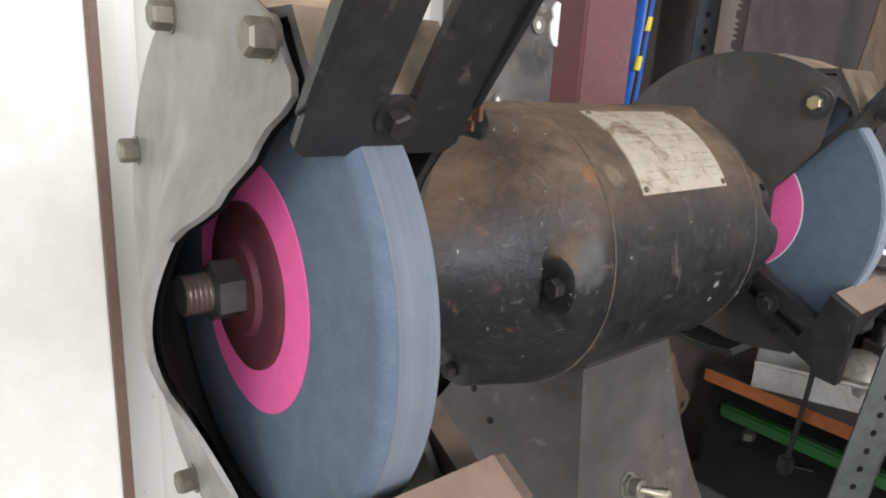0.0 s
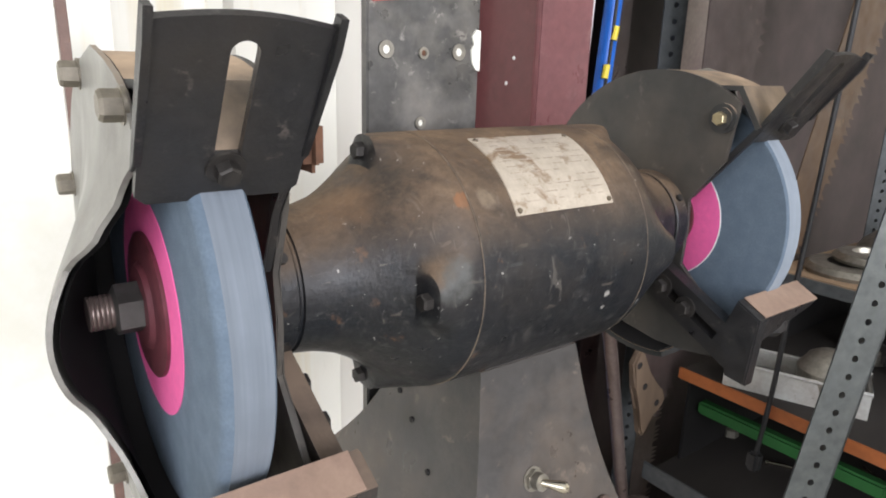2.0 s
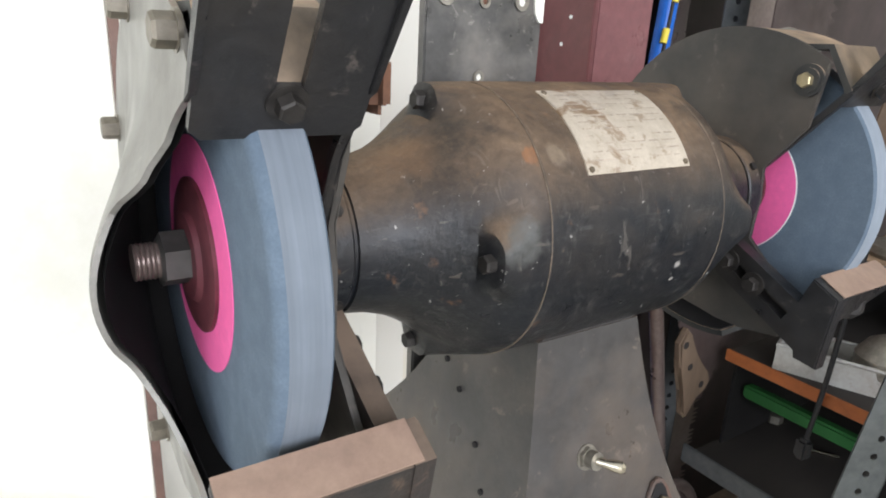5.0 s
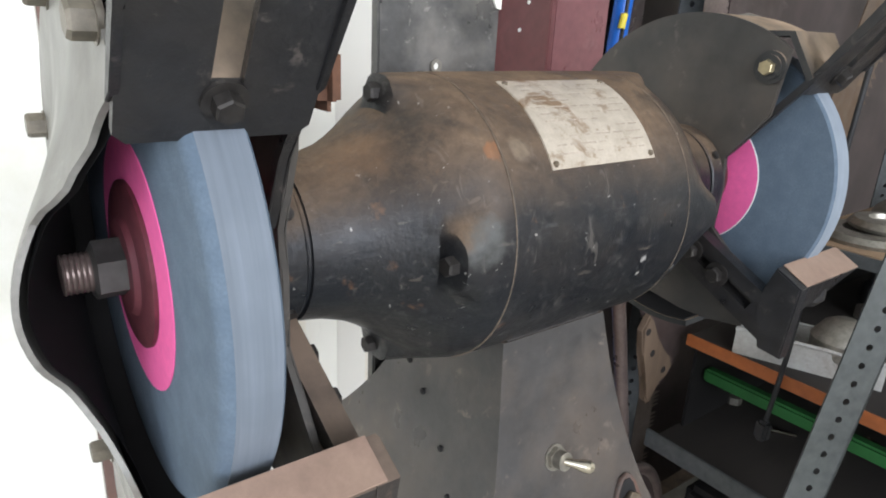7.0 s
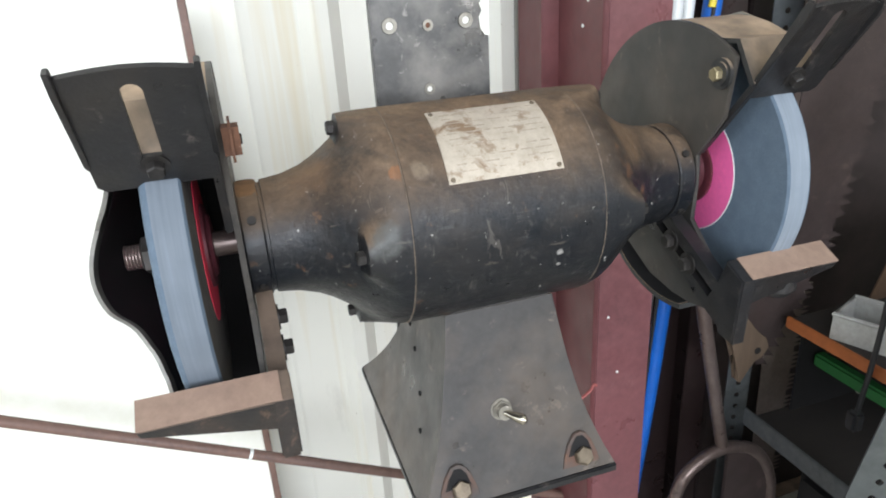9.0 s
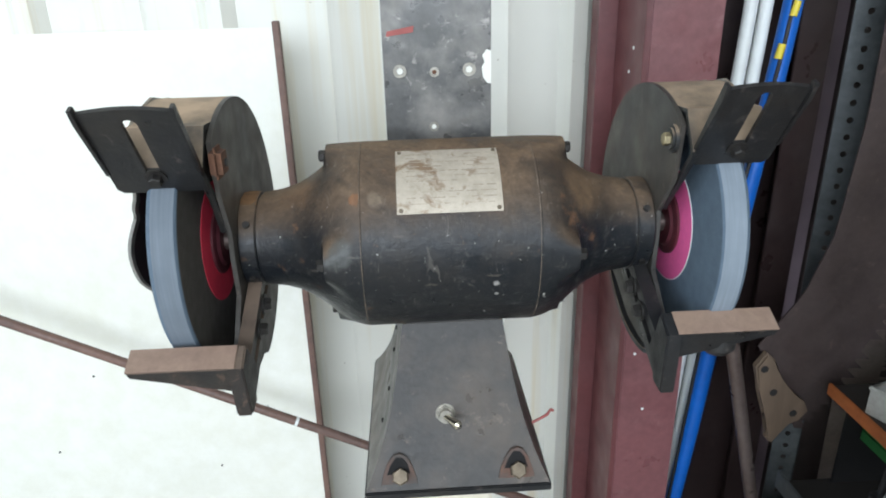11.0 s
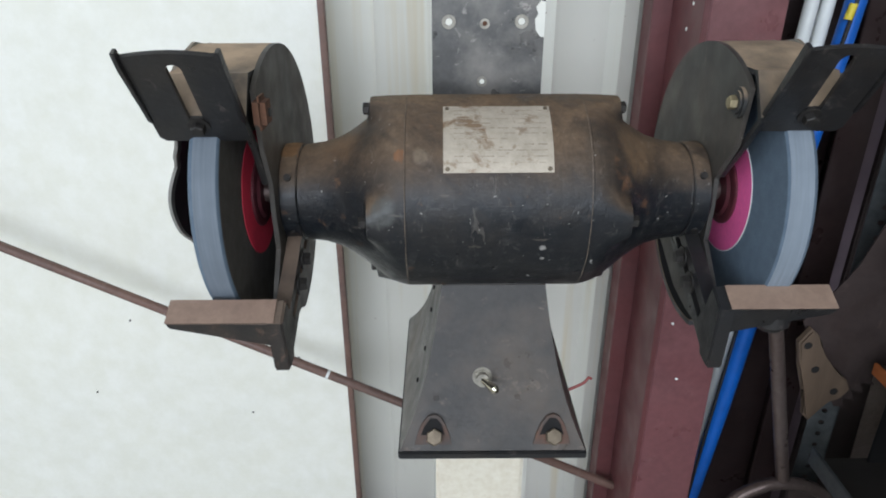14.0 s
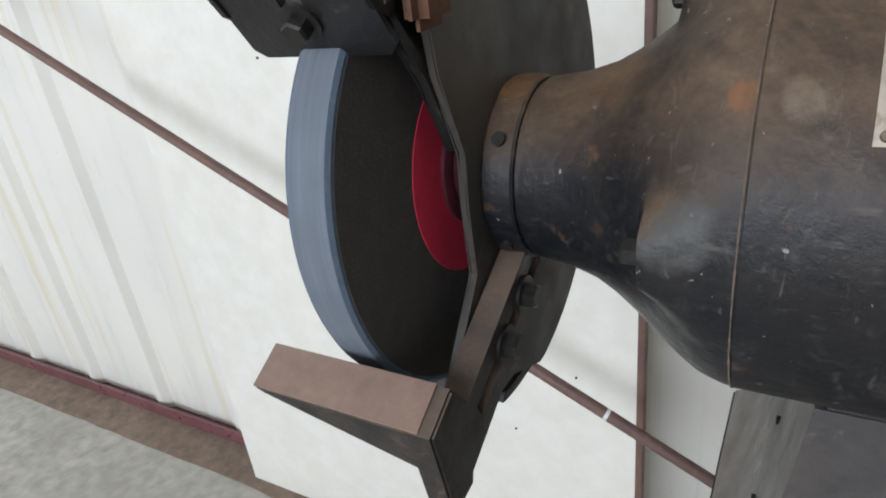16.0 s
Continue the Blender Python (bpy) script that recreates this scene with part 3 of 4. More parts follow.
def seam_line(x):
    """Pale dust packed into the joint between housing and bell, worn away in places."""
    bm = bmesh.new()
    n = 90
    for i in range(n):
        a0, a1 = -95 + 190 * i / n, -95 + 190 * (i + 1) / n
        w = 0.00022 + 0.00018 * noise.noise(Vector((i * 0.5, x * 9, 0)))
        r0, r1 = 0.0712, 0.07193
        ring = [[bm.verts.new((xx, -r * math.cos(radians(a)), AXIS + r * math.sin(radians(a)))) for xx, r in ((x - w, r0), (x - w, r1), (x + w, r1), (x + w, r0))] for a in (a0, a1)]
        for k in range(3):
            bm.faces.new((ring[0][k], ring[0][k + 1], ring[1][k + 1], ring[1][k]))
    part("seam_dust", bm, M_SEAM, grinder, "pale dust line along the housing joint")


seam_line(-0.0631)
seam_line(0.0612)


def wheel(s):
    R, w0, w1 = 0.0955, 0.1775, 0.1975
    bm = bmesh.new()
    lathe(bm, [(s * w0, 0.012), (s * w0, R - 0.0015), (s * (w0 + 0.0012), R)], 120, at=(0, 0, AXIS))
    lathe(bm, [(s * (w1 - 0.004), R - 0.0002), (s * (w1 - 0.002), R - 0.0012), (s * (w1 - 0.0005), R - 0.003), (s * w1, R - 0.0055), (s * w1, 0.012)], 120, at=(0, 0, AXIS))
    wh = part("grinding_wheel", bm, M_STONE, grinder, "blue-grey abrasive grinding wheel")
    # left wheel's inner face is recoloured brown-grey to paint its shade
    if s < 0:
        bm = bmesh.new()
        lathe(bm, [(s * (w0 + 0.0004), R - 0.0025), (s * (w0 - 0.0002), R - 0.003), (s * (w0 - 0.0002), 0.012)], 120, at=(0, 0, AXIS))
        part("inner_face", bm, M_STONE_SHADE, wh, "inner wheel face painted brown-grey for its shade")
    # right rim uses a lighter copy that paints its grazing sheen
    bm = bmesh.new()
    lathe(bm, [(s * (w0 + 0.0012), R - 0.004), (s * (w0 + 0.0012), R + 0.00005), (s * (w1 - 0.004), R + 0.00005), (s * (w1 - 0.004), R - 0.004)], 120, at=(0, 0, AXIS))
    part("rim", bm, M_STONE_RIM if s < 0 else M_RIM_SHEEN, wh, "paler worn grinding rim, the right one lightened for sheen")
    for u, d, mat in ((w0, -1, M_RED if s < 0 else M_PINK), (w1, 1, M_PINK)):
        br = 0.0502 if s < 0 and d > 0 else 0.0468
        bm = bmesh.new()
        lathe(bm, [(s * u, 0.01), (s * (u + d * 0.0001), br), (s * (u + d * 0.0006), br), (s * (u + d * 0.0006), 0.01)], 80, at=(0, 0, AXIS))
        blot = part("blotter", bm, mat, wh, "bright paper wheel blotter")
        if s > 0 and d < 0:
            bm = bmesh.new()
            lathe(bm, [(s * u, br), (s * (u - 0.0005), br), (s * (u - 0.0005), br + 0.0007), (s * u, br + 0.0007)], 80, at=(0, 0, AXIS))
            part("paper_edge", bm, M_WHITE, blot, "pale torn paper edge")
        bm = bmesh.new()
        fr = 0.033 if d > 0 else 0.026
        lathe(bm, [(s * (u + d * 0.0005), fr), (s * (u + d * 0.0022), fr), (s * (u + d * 0.0032), fr - 0.002), (s * (u + d * 0.0032), 0.02), (s * (u + d * 0.0052), 0.018), (s * (u + d * 0.0052), 0.009)], 64, at=(0, 0, AXIS))
        part("flange", bm, M_FLANGE, wh, "red-stained steel clamping flange")
    bm = bmesh.new()
    rod(bm, (s * 0.2, 0, AXIS), (s * 0.2125, 0, AXIS), 0.0118, seg=6)
    rod(bm, (s * 0.2125, 0, AXIS), (s * 0.2138, 0, AXIS), 0.0118, 0.0095, seg=6)
    part("spindle_nut", bm, M_DULL, wh)
    bm = bmesh.new()
    tube(bm, [(s * (0.14 + 0.0006 * k), 0, AXIS) for k in range(140)], [0.0078 if k < 110 else 0.0074 + 0.0005 * (k % 3 == 0) for k in range(140)], 20)
    part("shaft", bm, M_PIPE, wh, "rusty threaded spindle end")


def guard(s):
    RG = 0.1085
    OUT = 0.2085        # outer face of the rim band
    g = empty("wheel_guard", "", "")
    for k in list(g.keys()):
        del g[k]
    g.parent = grinder
    e = 0.007 if s > 0 else -0.004
    bm = bmesh.new()
    slab(bm, (arc(RG, 55, 208, 50) + [(0.045, -0.07), (0.01, -0.088)] if s > 0 else arc(RG, 55, 264, 64)) + [(-0.02, -0.092), (-0.04, -0.092), (-0.066, -0.088), (-0.077, -0.066), (-0.04 + e, -0.028), (-0.0425 + e, 0.0), (-0.04 + e, 0.02), (-0.057, 0.05)], s * 0.1546, s * 0.158, "x", 0.0006)
    bmesh.ops.translate(bm, vec=(0, 0, AXIS), verts=bm.verts[:])
    part("inner_plate", bm, M_SIDE, g, "black guard side plate")
    # turned-in lip along the plate's front edge
    bm = bmesh.new()
    lip = [(-0.077, 0.0715), (-0.0575, 0.049), (-0.0405 + e, 0.021), (-0.0375 + e, 0.023), (-0.054, 0.0515), (-0.0735, 0.0745)]
    slab(bm, lip, s * 0.1582, s * (0.1625 if s < 0 else 0.162), "x", 0.0006)
    bmesh.ops.translate(bm, vec=(0, 0, AXIS), verts=bm.verts[:])
    part("front_lip", bm, M_BLACK, g)
    # rim: a bent strip between the plates, with a flat at the top front
    bm = bmesh.new()
    path = [(-0.076, 0.074), (-0.06, 0.0995)] + arc(RG, 66, 284, 64)
    inn = [(-0.073, 0.0715), (-0.0575, 0.0965)] + arc(RG - 0.004, 66, 284, 64)
    slab(bm, path + inn[::-1], s * 0.158, s * OUT, "x")
    bmesh.ops.translate(bm, vec=(0, 0, AXIS), verts=bm.verts[:])
    part("rim_band", bm, M_GUARD, g, "rounded guard rim thick with brown dust")
    # black strip that paints the shade inside the rim
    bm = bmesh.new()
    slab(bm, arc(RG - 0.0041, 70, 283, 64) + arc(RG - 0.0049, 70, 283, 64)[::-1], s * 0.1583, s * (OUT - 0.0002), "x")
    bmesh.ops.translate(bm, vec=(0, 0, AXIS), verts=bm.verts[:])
    part("rim_shade", bm, M_SHADE_BLACK, g, "black strip painting the shade inside the rim")
    # outer cover pressed out over the spindle nut
    bm = bmesh.new()
    front = [(0.105, -0.05), (0.092, -0.056), (0.077, -0.066), (0.06, -0.049), (0.042, -0.037), (0.024, -0.018), (0.0, -0.019), (-0.022, -0.019), (-0.044, -0.008), (-0.06, -0.012), (-0.075, -0.022), (-0.09, -0.04), (-0.1, -0.05)]
    def front_y(z):
        z = max(min(z, 0.105), -0.1)
        for (z0, y0), (z1, y1) in zip(front, front[1:]):
            if z1 <= z <= z0:
                k = (z0 - z) / (z0 - z1)
                k = k * k * (3 - 2 * k)
                return y0 + (y1 - y0) * k
        return front[-1][1]
    nz, ny = 44, 26
    grid = []
    for i in range(nz + 1):
        z = -0.1105 + 0.221 * i / nz
        yb = math.sqrt(max(RG * RG - z * z, 0.0))
        yf = max(front_y(z) + (0.03 if s > 0 else 0.0), -yb)
        row = []
        for j in range(ny + 1):
            y = yf + (yb - yf) * j / ny
            q = math.exp(-((z + 0.006) / 0.052) ** 2) * math.exp(-((y + 0.02) / 0.062) ** 2) * (1 - min(1.0, math.hypot(y, z) / RG) ** 5)
            row.append(bm.verts.new((s * (OUT + 0.0003 + (0.03 if s < 0 else 0.012) * q), y, AXIS + z)))
        grid.append(row)
    for i in range(nz):
        for j in range(ny):
            bm.faces.new((grid[i][j], grid[i][j + 1], grid[i + 1][j + 1], grid[i + 1][j]))
    pts_in = [[tuple(v.co) for v in row] for row in grid]
    bmesh.ops.recalc_face_normals(bm, faces=bm.faces[:])
    if sum(f.normal.x for f in bm.faces) * s < 0:
        bmesh.ops.reverse_faces(bm, faces=bm.faces[:])
    bmesh.ops.solidify(bm, geom=bm.faces[:], thickness=-0.0022)
    part("outer_cover", bm, M_COVER, g, "grey pressed steel cover bulging over the nut")
    # black liner that paints the shade under the cover
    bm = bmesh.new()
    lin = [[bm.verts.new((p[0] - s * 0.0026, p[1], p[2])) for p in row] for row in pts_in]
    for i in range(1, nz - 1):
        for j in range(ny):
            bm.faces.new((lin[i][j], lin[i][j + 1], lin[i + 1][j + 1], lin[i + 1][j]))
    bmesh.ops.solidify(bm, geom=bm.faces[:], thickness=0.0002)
    part("shade_lining", bm, M_SHADE_BLACK, g, "black lining painting the shade inside the cover")
    for y, z in ((-0.0515, 0.0905), (0.035, 0.0985), (0.095, 0.0405), (0.034, -0.1)):
        hexbolt("cover_bolt", (s * (OUT + 0.002), y, AXIS + z), (s, 0, 0), 0.0098, 0.0072, M_STEEL, g, 0.0068)
    if s > 0:
        bm = bmesh.new()
        rod(bm, (0.1546, -0.052, AXIS + 0.078), (0.1522, -0.052, AXIS + 0.078), 0.0098, seg=28)
        rod(bm, (0.1524, -0.052, AXIS + 0.078), (0.1508, -0.052, AXIS + 0.078), 0.0075, seg=28)
        part("shield_washer", bm, M_GUARD, g)
        hexbolt("shield_bolt", (0.151, -0.052, AXIS + 0.078), (-1, 0, 0), 0.008, 0.0045, M_BRASS, g)
    else:
        bm = bmesh.new()
        box(bm, -0.1548, -0.1465, -0.075, -0.055, AXIS + 0.066, AXIS + 0.087, 0.0035)
        clip = part("shield_clip", bm, M_RUST, g, "rusty clamp block")
        bm = bmesh.new()
        rod(bm, (-0.147, -0.064, AXIS + 0.076), (-0.1455, -0.064, AXIS + 0.076), 0.0028, seg=14)
        part("clip_screw", bm, M_DARKBOLT, clip)


def eye_shield(s):
    """A slotted steel shield bracket that slopes up and forward over the wheel."""
    sh = empty("eye_shield", "", "")
    for k in list(sh.keys()):
        del sh[k]
    sh.parent = grinder
    m = Matrix.Translation((-0.1862 if s < 0 else 0.1855, -0.074, AXIS + (0.0675 if s < 0 else 0.0715))) @ Matrix.Rotation(radians(34 if s < 0 else 35), 4, "X")
    # in its own plane: u across, v along the slope
    hw, L, sw = (0.028 if s < 0 else 0.0262), (0.0595 if s < 0 else 0.057), 0.0045
    bm = bmesh.new()
    outer = [(-hw, L), (-hw, -0.005), (-hw + 0.0035, -0.0085), (hw - 0.0035, -0.0085), (hw, -0.005), (hw, L)] + [(hw - 2 * hw * k / 10, L + 0.003 * math.sin(math.pi * k / 10)) for k in range(1, 10)]
    ctr = [(-sw, 0.05), (-sw, 0.012), (-sw, 0.011), (sw, 0.011), (sw, 0.012), (sw, 0.05)] + [(sw * math.cos(math.pi * k / 10), 0.05 + sw * math.sin(math.pi * k / 10)) for k in range(1, 10)]
    hole_slab(bm, outer, ctr, -0.0015, 0.0015, "y")
    bmesh.ops.transform(bm, matrix=m, verts=bm.verts[:])
    part("shield_plate", bm, M_BLACK, sh, "black slotted steel plate")
    for e in (-1, 1):
        bm = bmesh.new()
        slab(bm, [(-0.001, 0.004), (0.0025, 0.01), (0.0045, L - 0.006), (0.0035, L + 0.005), (-0.0015, L + 0.004), (-0.0015, 0.004)], e * hw - 0.0013, e * hw + 0.0013, "x", 0.0004)
        bmesh.ops.transform(bm, matrix=m @ Matrix.Scale(-1, 4, (0, 1, 0)), verts=bm.verts[:])
        part("side_lip", bm, M_BLACK, sh)
    up = m.to_3x3()
    hexbolt("clamp_bolt", m @ Vector((0, -0.0015, 0.006)), up @ Vector((0, -1, 0)), 0.0078, 0.005, M_DARKBOLT, sh, 0.0068)
    bm = bmesh.new()
    box(bm, -0.009, 0.009, 0.0015, 0.011, -0.008, 0.005, 0.0015)
    bmesh.ops.transform(bm, matrix=m, verts=bm.verts[:])
    part("clamp_block", bm, M_BLACK, sh)


def tool_rest(s):
    tr = empty("tool_rest", "", "")
    for k in list(tr.keys()):
        del tr[k]
    tr.parent = grinder
    x0, x1 = (-0.1485, -0.2195) if s < 0 else (0.1508, 0.2208)
    paint = M_ARM if s < 0 else M_BLACK
    top = [(-0.0915, -0.044), (-0.107, -0.0525)] if s < 0 else [(-0.0868, -0.0375), (-0.1032, -0.0462)]
    def prism(bm, xa, xb, za, zb):
        vs = []
        for xx, dz in ((xa, za), (xb, zb)):
            vs.append([bm.verts.new((xx, y, AXIS + z)) for y, z in (top[0], top[1], (top[1][0] + 0.004, top[1][1] - dz), (top[0][0] + 0.004, top[0][1] - dz))])
        a, b = vs
        for i in range(4):
            bm.faces.new((a[i], a[(i + 1) % 4], b[(i + 1) % 4], b[i]))
        bm.faces.new(a), bm.faces.new(b)
    bm = bmesh.new()
    prism(bm, x0, x1, 0.021, 0.006)
    bmesh.ops.bevel(bm, geom=bm.edges[:], offset=0.0008, segments=2, affect="EDGES")
    part("rest_bar", bm, paint, tr)
    bm = bmesh.new()
    vs = [bm.verts.new((xx, y, AXIS + z + h)) for h in (0.0004, 0.0009) for xx, y, z in ((x0, *top[0]), (x1, *top[0]), (x1, *top[1]), (x0, *top[1]))]
    for f in ((0, 1, 2, 3), (4, 5, 6, 7), (0, 1, 5, 4), (1, 2, 6, 5), (2, 3, 7, 6), (3, 0, 4, 7)):
        bm.faces.new([vs[i] for i in f])
    part("worn_top", bm, M_REST, tr, "brown worn top face")
    bm = bmesh.new()
    lathe(bm, [(AXIS - 0.069, 0.008), (AXIS - 0.064, 0.0125), (AXIS - 0.056, 0.0125)], 24, "z", (s * 0.186, -0.088, 0))
    part("rest_lug", bm, paint, tr)
    # slotted arm back to the guard
    bm = bmesh.new()
    a, b = Vector((-0.094, -0.077)), Vector((-0.006, -0.031))
    d = (b - a).normalized()
    nn = Vector((-d.y, d.x))
    L = (b - a).length
    w, sl = 0.0132, 0.0038
    def P(u, v):
        q = a + d * u + nn * v
        return (q.x, AXIS + q.y)
    outer = [P(0, -w), P(0, w), P(L * 0.5, w), P(L, w), P(L, -w), P(L * 0.5, -w)]
    inner = [P(0.022, -sl), P(0.022, sl), P(L * 0.5, sl), P(L - 0.006, sl), P(L - 0.006, -sl), P(L * 0.5, -sl)]
    hole_slab(bm, outer, inner, s * 0.143, s * 0.1535, "x")
    part("slotted_arm", bm, paint, tr)
    bm = bmesh.new()
    slab(bm, [(top[1][0] - 0.0003, AXIS + top[1][1]), (top[0][0], AXIS + top[0][1]), (-0.078, AXIS - 0.062), (-0.085, AXIS - 0.092), (-0.1, AXIS - 0.094)], s * 0.1428, s * 0.1536, "x", 0.001)
    part("arm_foot", bm, paint, tr)
    for u in (0.05, 0.073):
        q = a + d * u
        hexbolt("rest_bolt", (s * 0.143, q.x, AXIS + q.y), (-s, 0, 0), 0.009, 0.005, M_DARKBOLT, tr, 0.008)


def on_shaft(x, a, r):
    return Vector((x, -r * math.cos(radians(a)), AXIS + r * math.sin(radians(a))))


for side in (-1, 1):
    end_bell(side)
    wheel(side)
    guard(side)
    eye_shield(side)
    tool_rest(side)

for x0, x1, a0, a1, mat, nm, lab in ((-0.1542, -0.1422, 62, 118, M_RUSTDUST, "rust_crust", "orange-brown rust crust"),):
    bm = bmesh.new()
    n = 10
    R0 = 0.0367 if x0 < -0.1 else 0.0719
    g = []
    for i in range(n + 1):
        wob = 0.0012 * noise.noise(Vector((i * 0.8, x0 * 50, 0)))
        g.append([bm.verts.new(on_shaft(x, a0 + (a1 - a0) * i / n, R0 + (0.00035 if 0 < j < 3 and 0 < i < n else -0.0002))) for j, x in enumerate((x0 + wob, x0 + (x1 - x0) * 0.3, x0 + (x1 - x0) * 0.7, x1 + wob))])
    for p, q in zip(g, g[1:]):
        for j in range(3):
            bm.faces.new((p[j], p[j + 1], q[j + 1], q[j]))
    part(nm, bm, mat, grinder, lab)

# nameplate bent to the housing
RN = 0.0725
def on_motor(x, a, r=RN):
    return Vector((x, -r * math.cos(radians(a)), AXIS + r * math.sin(radians(a))))
bm = bmesh.new()
n = 14
cols = [[[bm.verts.new(on_motor(xx, 29 + 44 * i / n, r)) for i in range(n + 1)] for r in (0.0716, RN)] for xx in (-0.0372, 0.0358)]
for i in range(n):
    for k in (0, 1):
        bm.faces.new((cols[0][k][i], cols[1][k][i], cols[1][k][i + 1], cols[0][k][i + 1]))
    for c in (0, 1):
        bm.faces.new((cols[c][0][i], cols[c][1][i], cols[c][1][i + 1], cols[c][0][i + 1]))
for i in (0, n):
    bm.faces.new((cols[0][0][i], cols[1][0][i], cols[1][1][i], cols[0][1][i]))
name_plate = part("nameplate", bm, M_NAME, grinder, "rust-stained pale metal nameplate with faded lines")
rng = random.Random(4)
bm = bmesh.new()
for k in range(11):
    a = 68 - 3.4 * k
    x = -0.03
    while x < 0.03:
        w = rng.uniform(0.004, 0.014)
        if rng.random() < 0.7:
            q = [bm.verts.new(on_motor(xx, aa, RN + 0.0003)) for xx, aa in ((x, a), (min(x + w, 0.032), a), (min(x + w, 0.032), a + 0.7), (x, a + 0.7))]
            bm.faces.new(q)
        x += w + 0.0025
part("faded_print", bm, M_INK, name_plate, "faded unreadable print")
for x in (-0.0345, 0.033):
    for a in (31, 70.5):
        bm = bmesh.new()
        rod(bm, on_motor(x, a, RN - 0.001), on_motor(x, a, RN + 0.0009), 0.0019, 0.0013, 12)
        part("rivet", bm, M_DIRTYBOLT, name_plate)

# flared pedestal
def pedestal():
    ped = empty("pedestal", "", "")
    for k in list(ped.keys()):
        del ped[k]
    ped.parent = grinder
    levels = []
    N = 10
    for i in range(N + 1):
        k = i / N                       # 0 top, 1 bottom
        z = 0.941 - 0.128 * k
        flare = k ** 1.7
        levels.append((z, 0.0385 + 0.034 * (0.55 * k + 0.45 * k ** 3), -0.043 - 0.034 * (0.7 * k + 0.3 * k * k), 0.036 + 0.087 * flare))
    def quad(bm, pts):
        vs = [[bm.verts.new(p) for p in row] for row in pts]
        for r0, r1 in zip(vs, vs[1:]):
            for i in range(len(r0) - 1):
                bm.faces.new((r0[i], r0[i + 1], r1[i + 1], r1[i]))
        bmesh.ops.recalc_face_normals(bm, faces=bm.faces[:])
        bmesh.ops.solidify(bm, geom=bm.faces[:], thickness=0.0025)
    bm = bmesh.new()
    quad(bm, [[(-w, yf, z), (-w / 3, yf, z), (w / 3, yf, z), (w, yf, z)] for z, w, yf, yb in levels])
    part("front_plate", bm, M_PED, ped, "grey-brown painted front plate")
    for s in (-1, 1):
        bm = bmesh.new()
        quad(bm, [[(s * w, yf, z), (s * w, (yf * 2 + yb) / 3, z), (s * w, (yf + yb * 2) / 3, z), (s * w, yb, z)] for z, w, yf, yb in levels])
        part("side_plate", bm, M_PED, ped)
    bm = bmesh.new()
    quad(bm, [[(-w, yb, z), (w, yb, z)] for z, w, yf, yb in levels])
    part("rear_plate", bm, M_PED, ped)
    bm = bmesh.new()
    box(bm, -0.0735, 0.0735, -0.079, 0.124, 0.806, 0.8125, 0.001)
    part("base_flange", bm, M_BLACK, ped)
    bm = bmesh.new()
    box(bm, -0.037, 0.037, -0.042, 0.036, 0.925, 0.945, 0.002)
    part("saddle", bm, M_PED, ped)
    for s in (-1, 1):
        # an arched pocket eaten by rust round each bolt, following the slope of the plate
        mm = Matrix.Translation((s * 0.046, -0.0722, 0.8305)) @ Matrix.Rotation(radians(-13), 4, "X")
        bm = bmesh.new()
        arch = [(-0.0145, -0.013), (0.0145, -0.013), (0.013, -0.006), (0.0095, 0.004), (0.0055, 0.0105), (0.001, 0.0125), (-0.004, 0.011), (-0.009, 0.004), (-0.0125, -0.005)]
        slab(bm, arch, -0.0009, 0.0012, "y", 0.0004)
        bmesh.ops.transform(bm, matrix=mm, verts=bm.verts[:])
        part("bolt_pocket", bm, M_POCKET, ped, "rust-eaten bolt pocket")
        # black patch for the shade in the pocket above the bolt
        bm = bmesh.new()
        slab(bm, [(-0.0095, -0.0045), (0.009, -0.004), (0.0065, 0.0045), (0.003, 0.009), (-0.002, 0.0095), (-0.0065, 0.003)], -0.0013, 0.0, "y")
        bmesh.ops.transform(bm, matrix=mm, verts=bm.verts[:])
        part("pocket_shadow", bm, M_SHADE_BLACK, ped, "black patch painting the shade in the pocket")
        hexbolt("base_bolt", mm @ Vector((0.001, -0.0013, -0.0065)), (0, -0.75, 0.66), 0.0115, 0.0065, M_DIRTYBOLT, ped, 0.0)
        bm = bmesh.new()
        rod(bm, (s * 0.046, -0.05, 0.792), (s * 0.046, -0.05, 0.807), 0.0075, seg=6)
        part("base_nut", bm, M_DARKBOLT, ped)
    # toggle switch
    sw = bmesh.new()
    o = Vector((-0.008, -0.0585, 0.870))
    d = Vector((0, -0.97, 0.24)).normalized()
    rod(sw, o, o + d * 0.0015, 0.0076, seg=28)
    rod(sw, o + d * 0.0012, o + d * 0.004, 0.0066, seg=6)
    rod(sw, o + d * 0.003, o + d * 0.0095, 0.0052, seg=20)
    t = part("toggle_switch", sw, M_DULLBOLT, ped, "toggle switch with a dull nut")
    bm = bmesh.new()
    e = (d * 0.8 + Vector((0.6, 0, -0.22))).normalized()
    tip = o + d * 0.0085
    tube(bm, [tip, tip + e * 0.005, tip + e * 0.0105, tip + e * 0.014, tip + e * 0.016], [0.0022, 0.0025, 0.0036, 0.0036, 0.0018], 14)
    part("lever", bm, M_CHROME, t, "shiny nickel bat lever")
    for y, z in ((-0.014, 0.866), (0.012, 0.888), (-0.03, 0.846), (0.03, 0.9)):
        k = (0.941 - z) / 0.128
        w = 0.0385 + 0.034 * (0.55 * k + 0.45 * k ** 3)
        bm = bmesh.new()
        rod(bm, (-w + 0.001, y, z), (-w - 0.0012, y, z), 0.0019, seg=12)
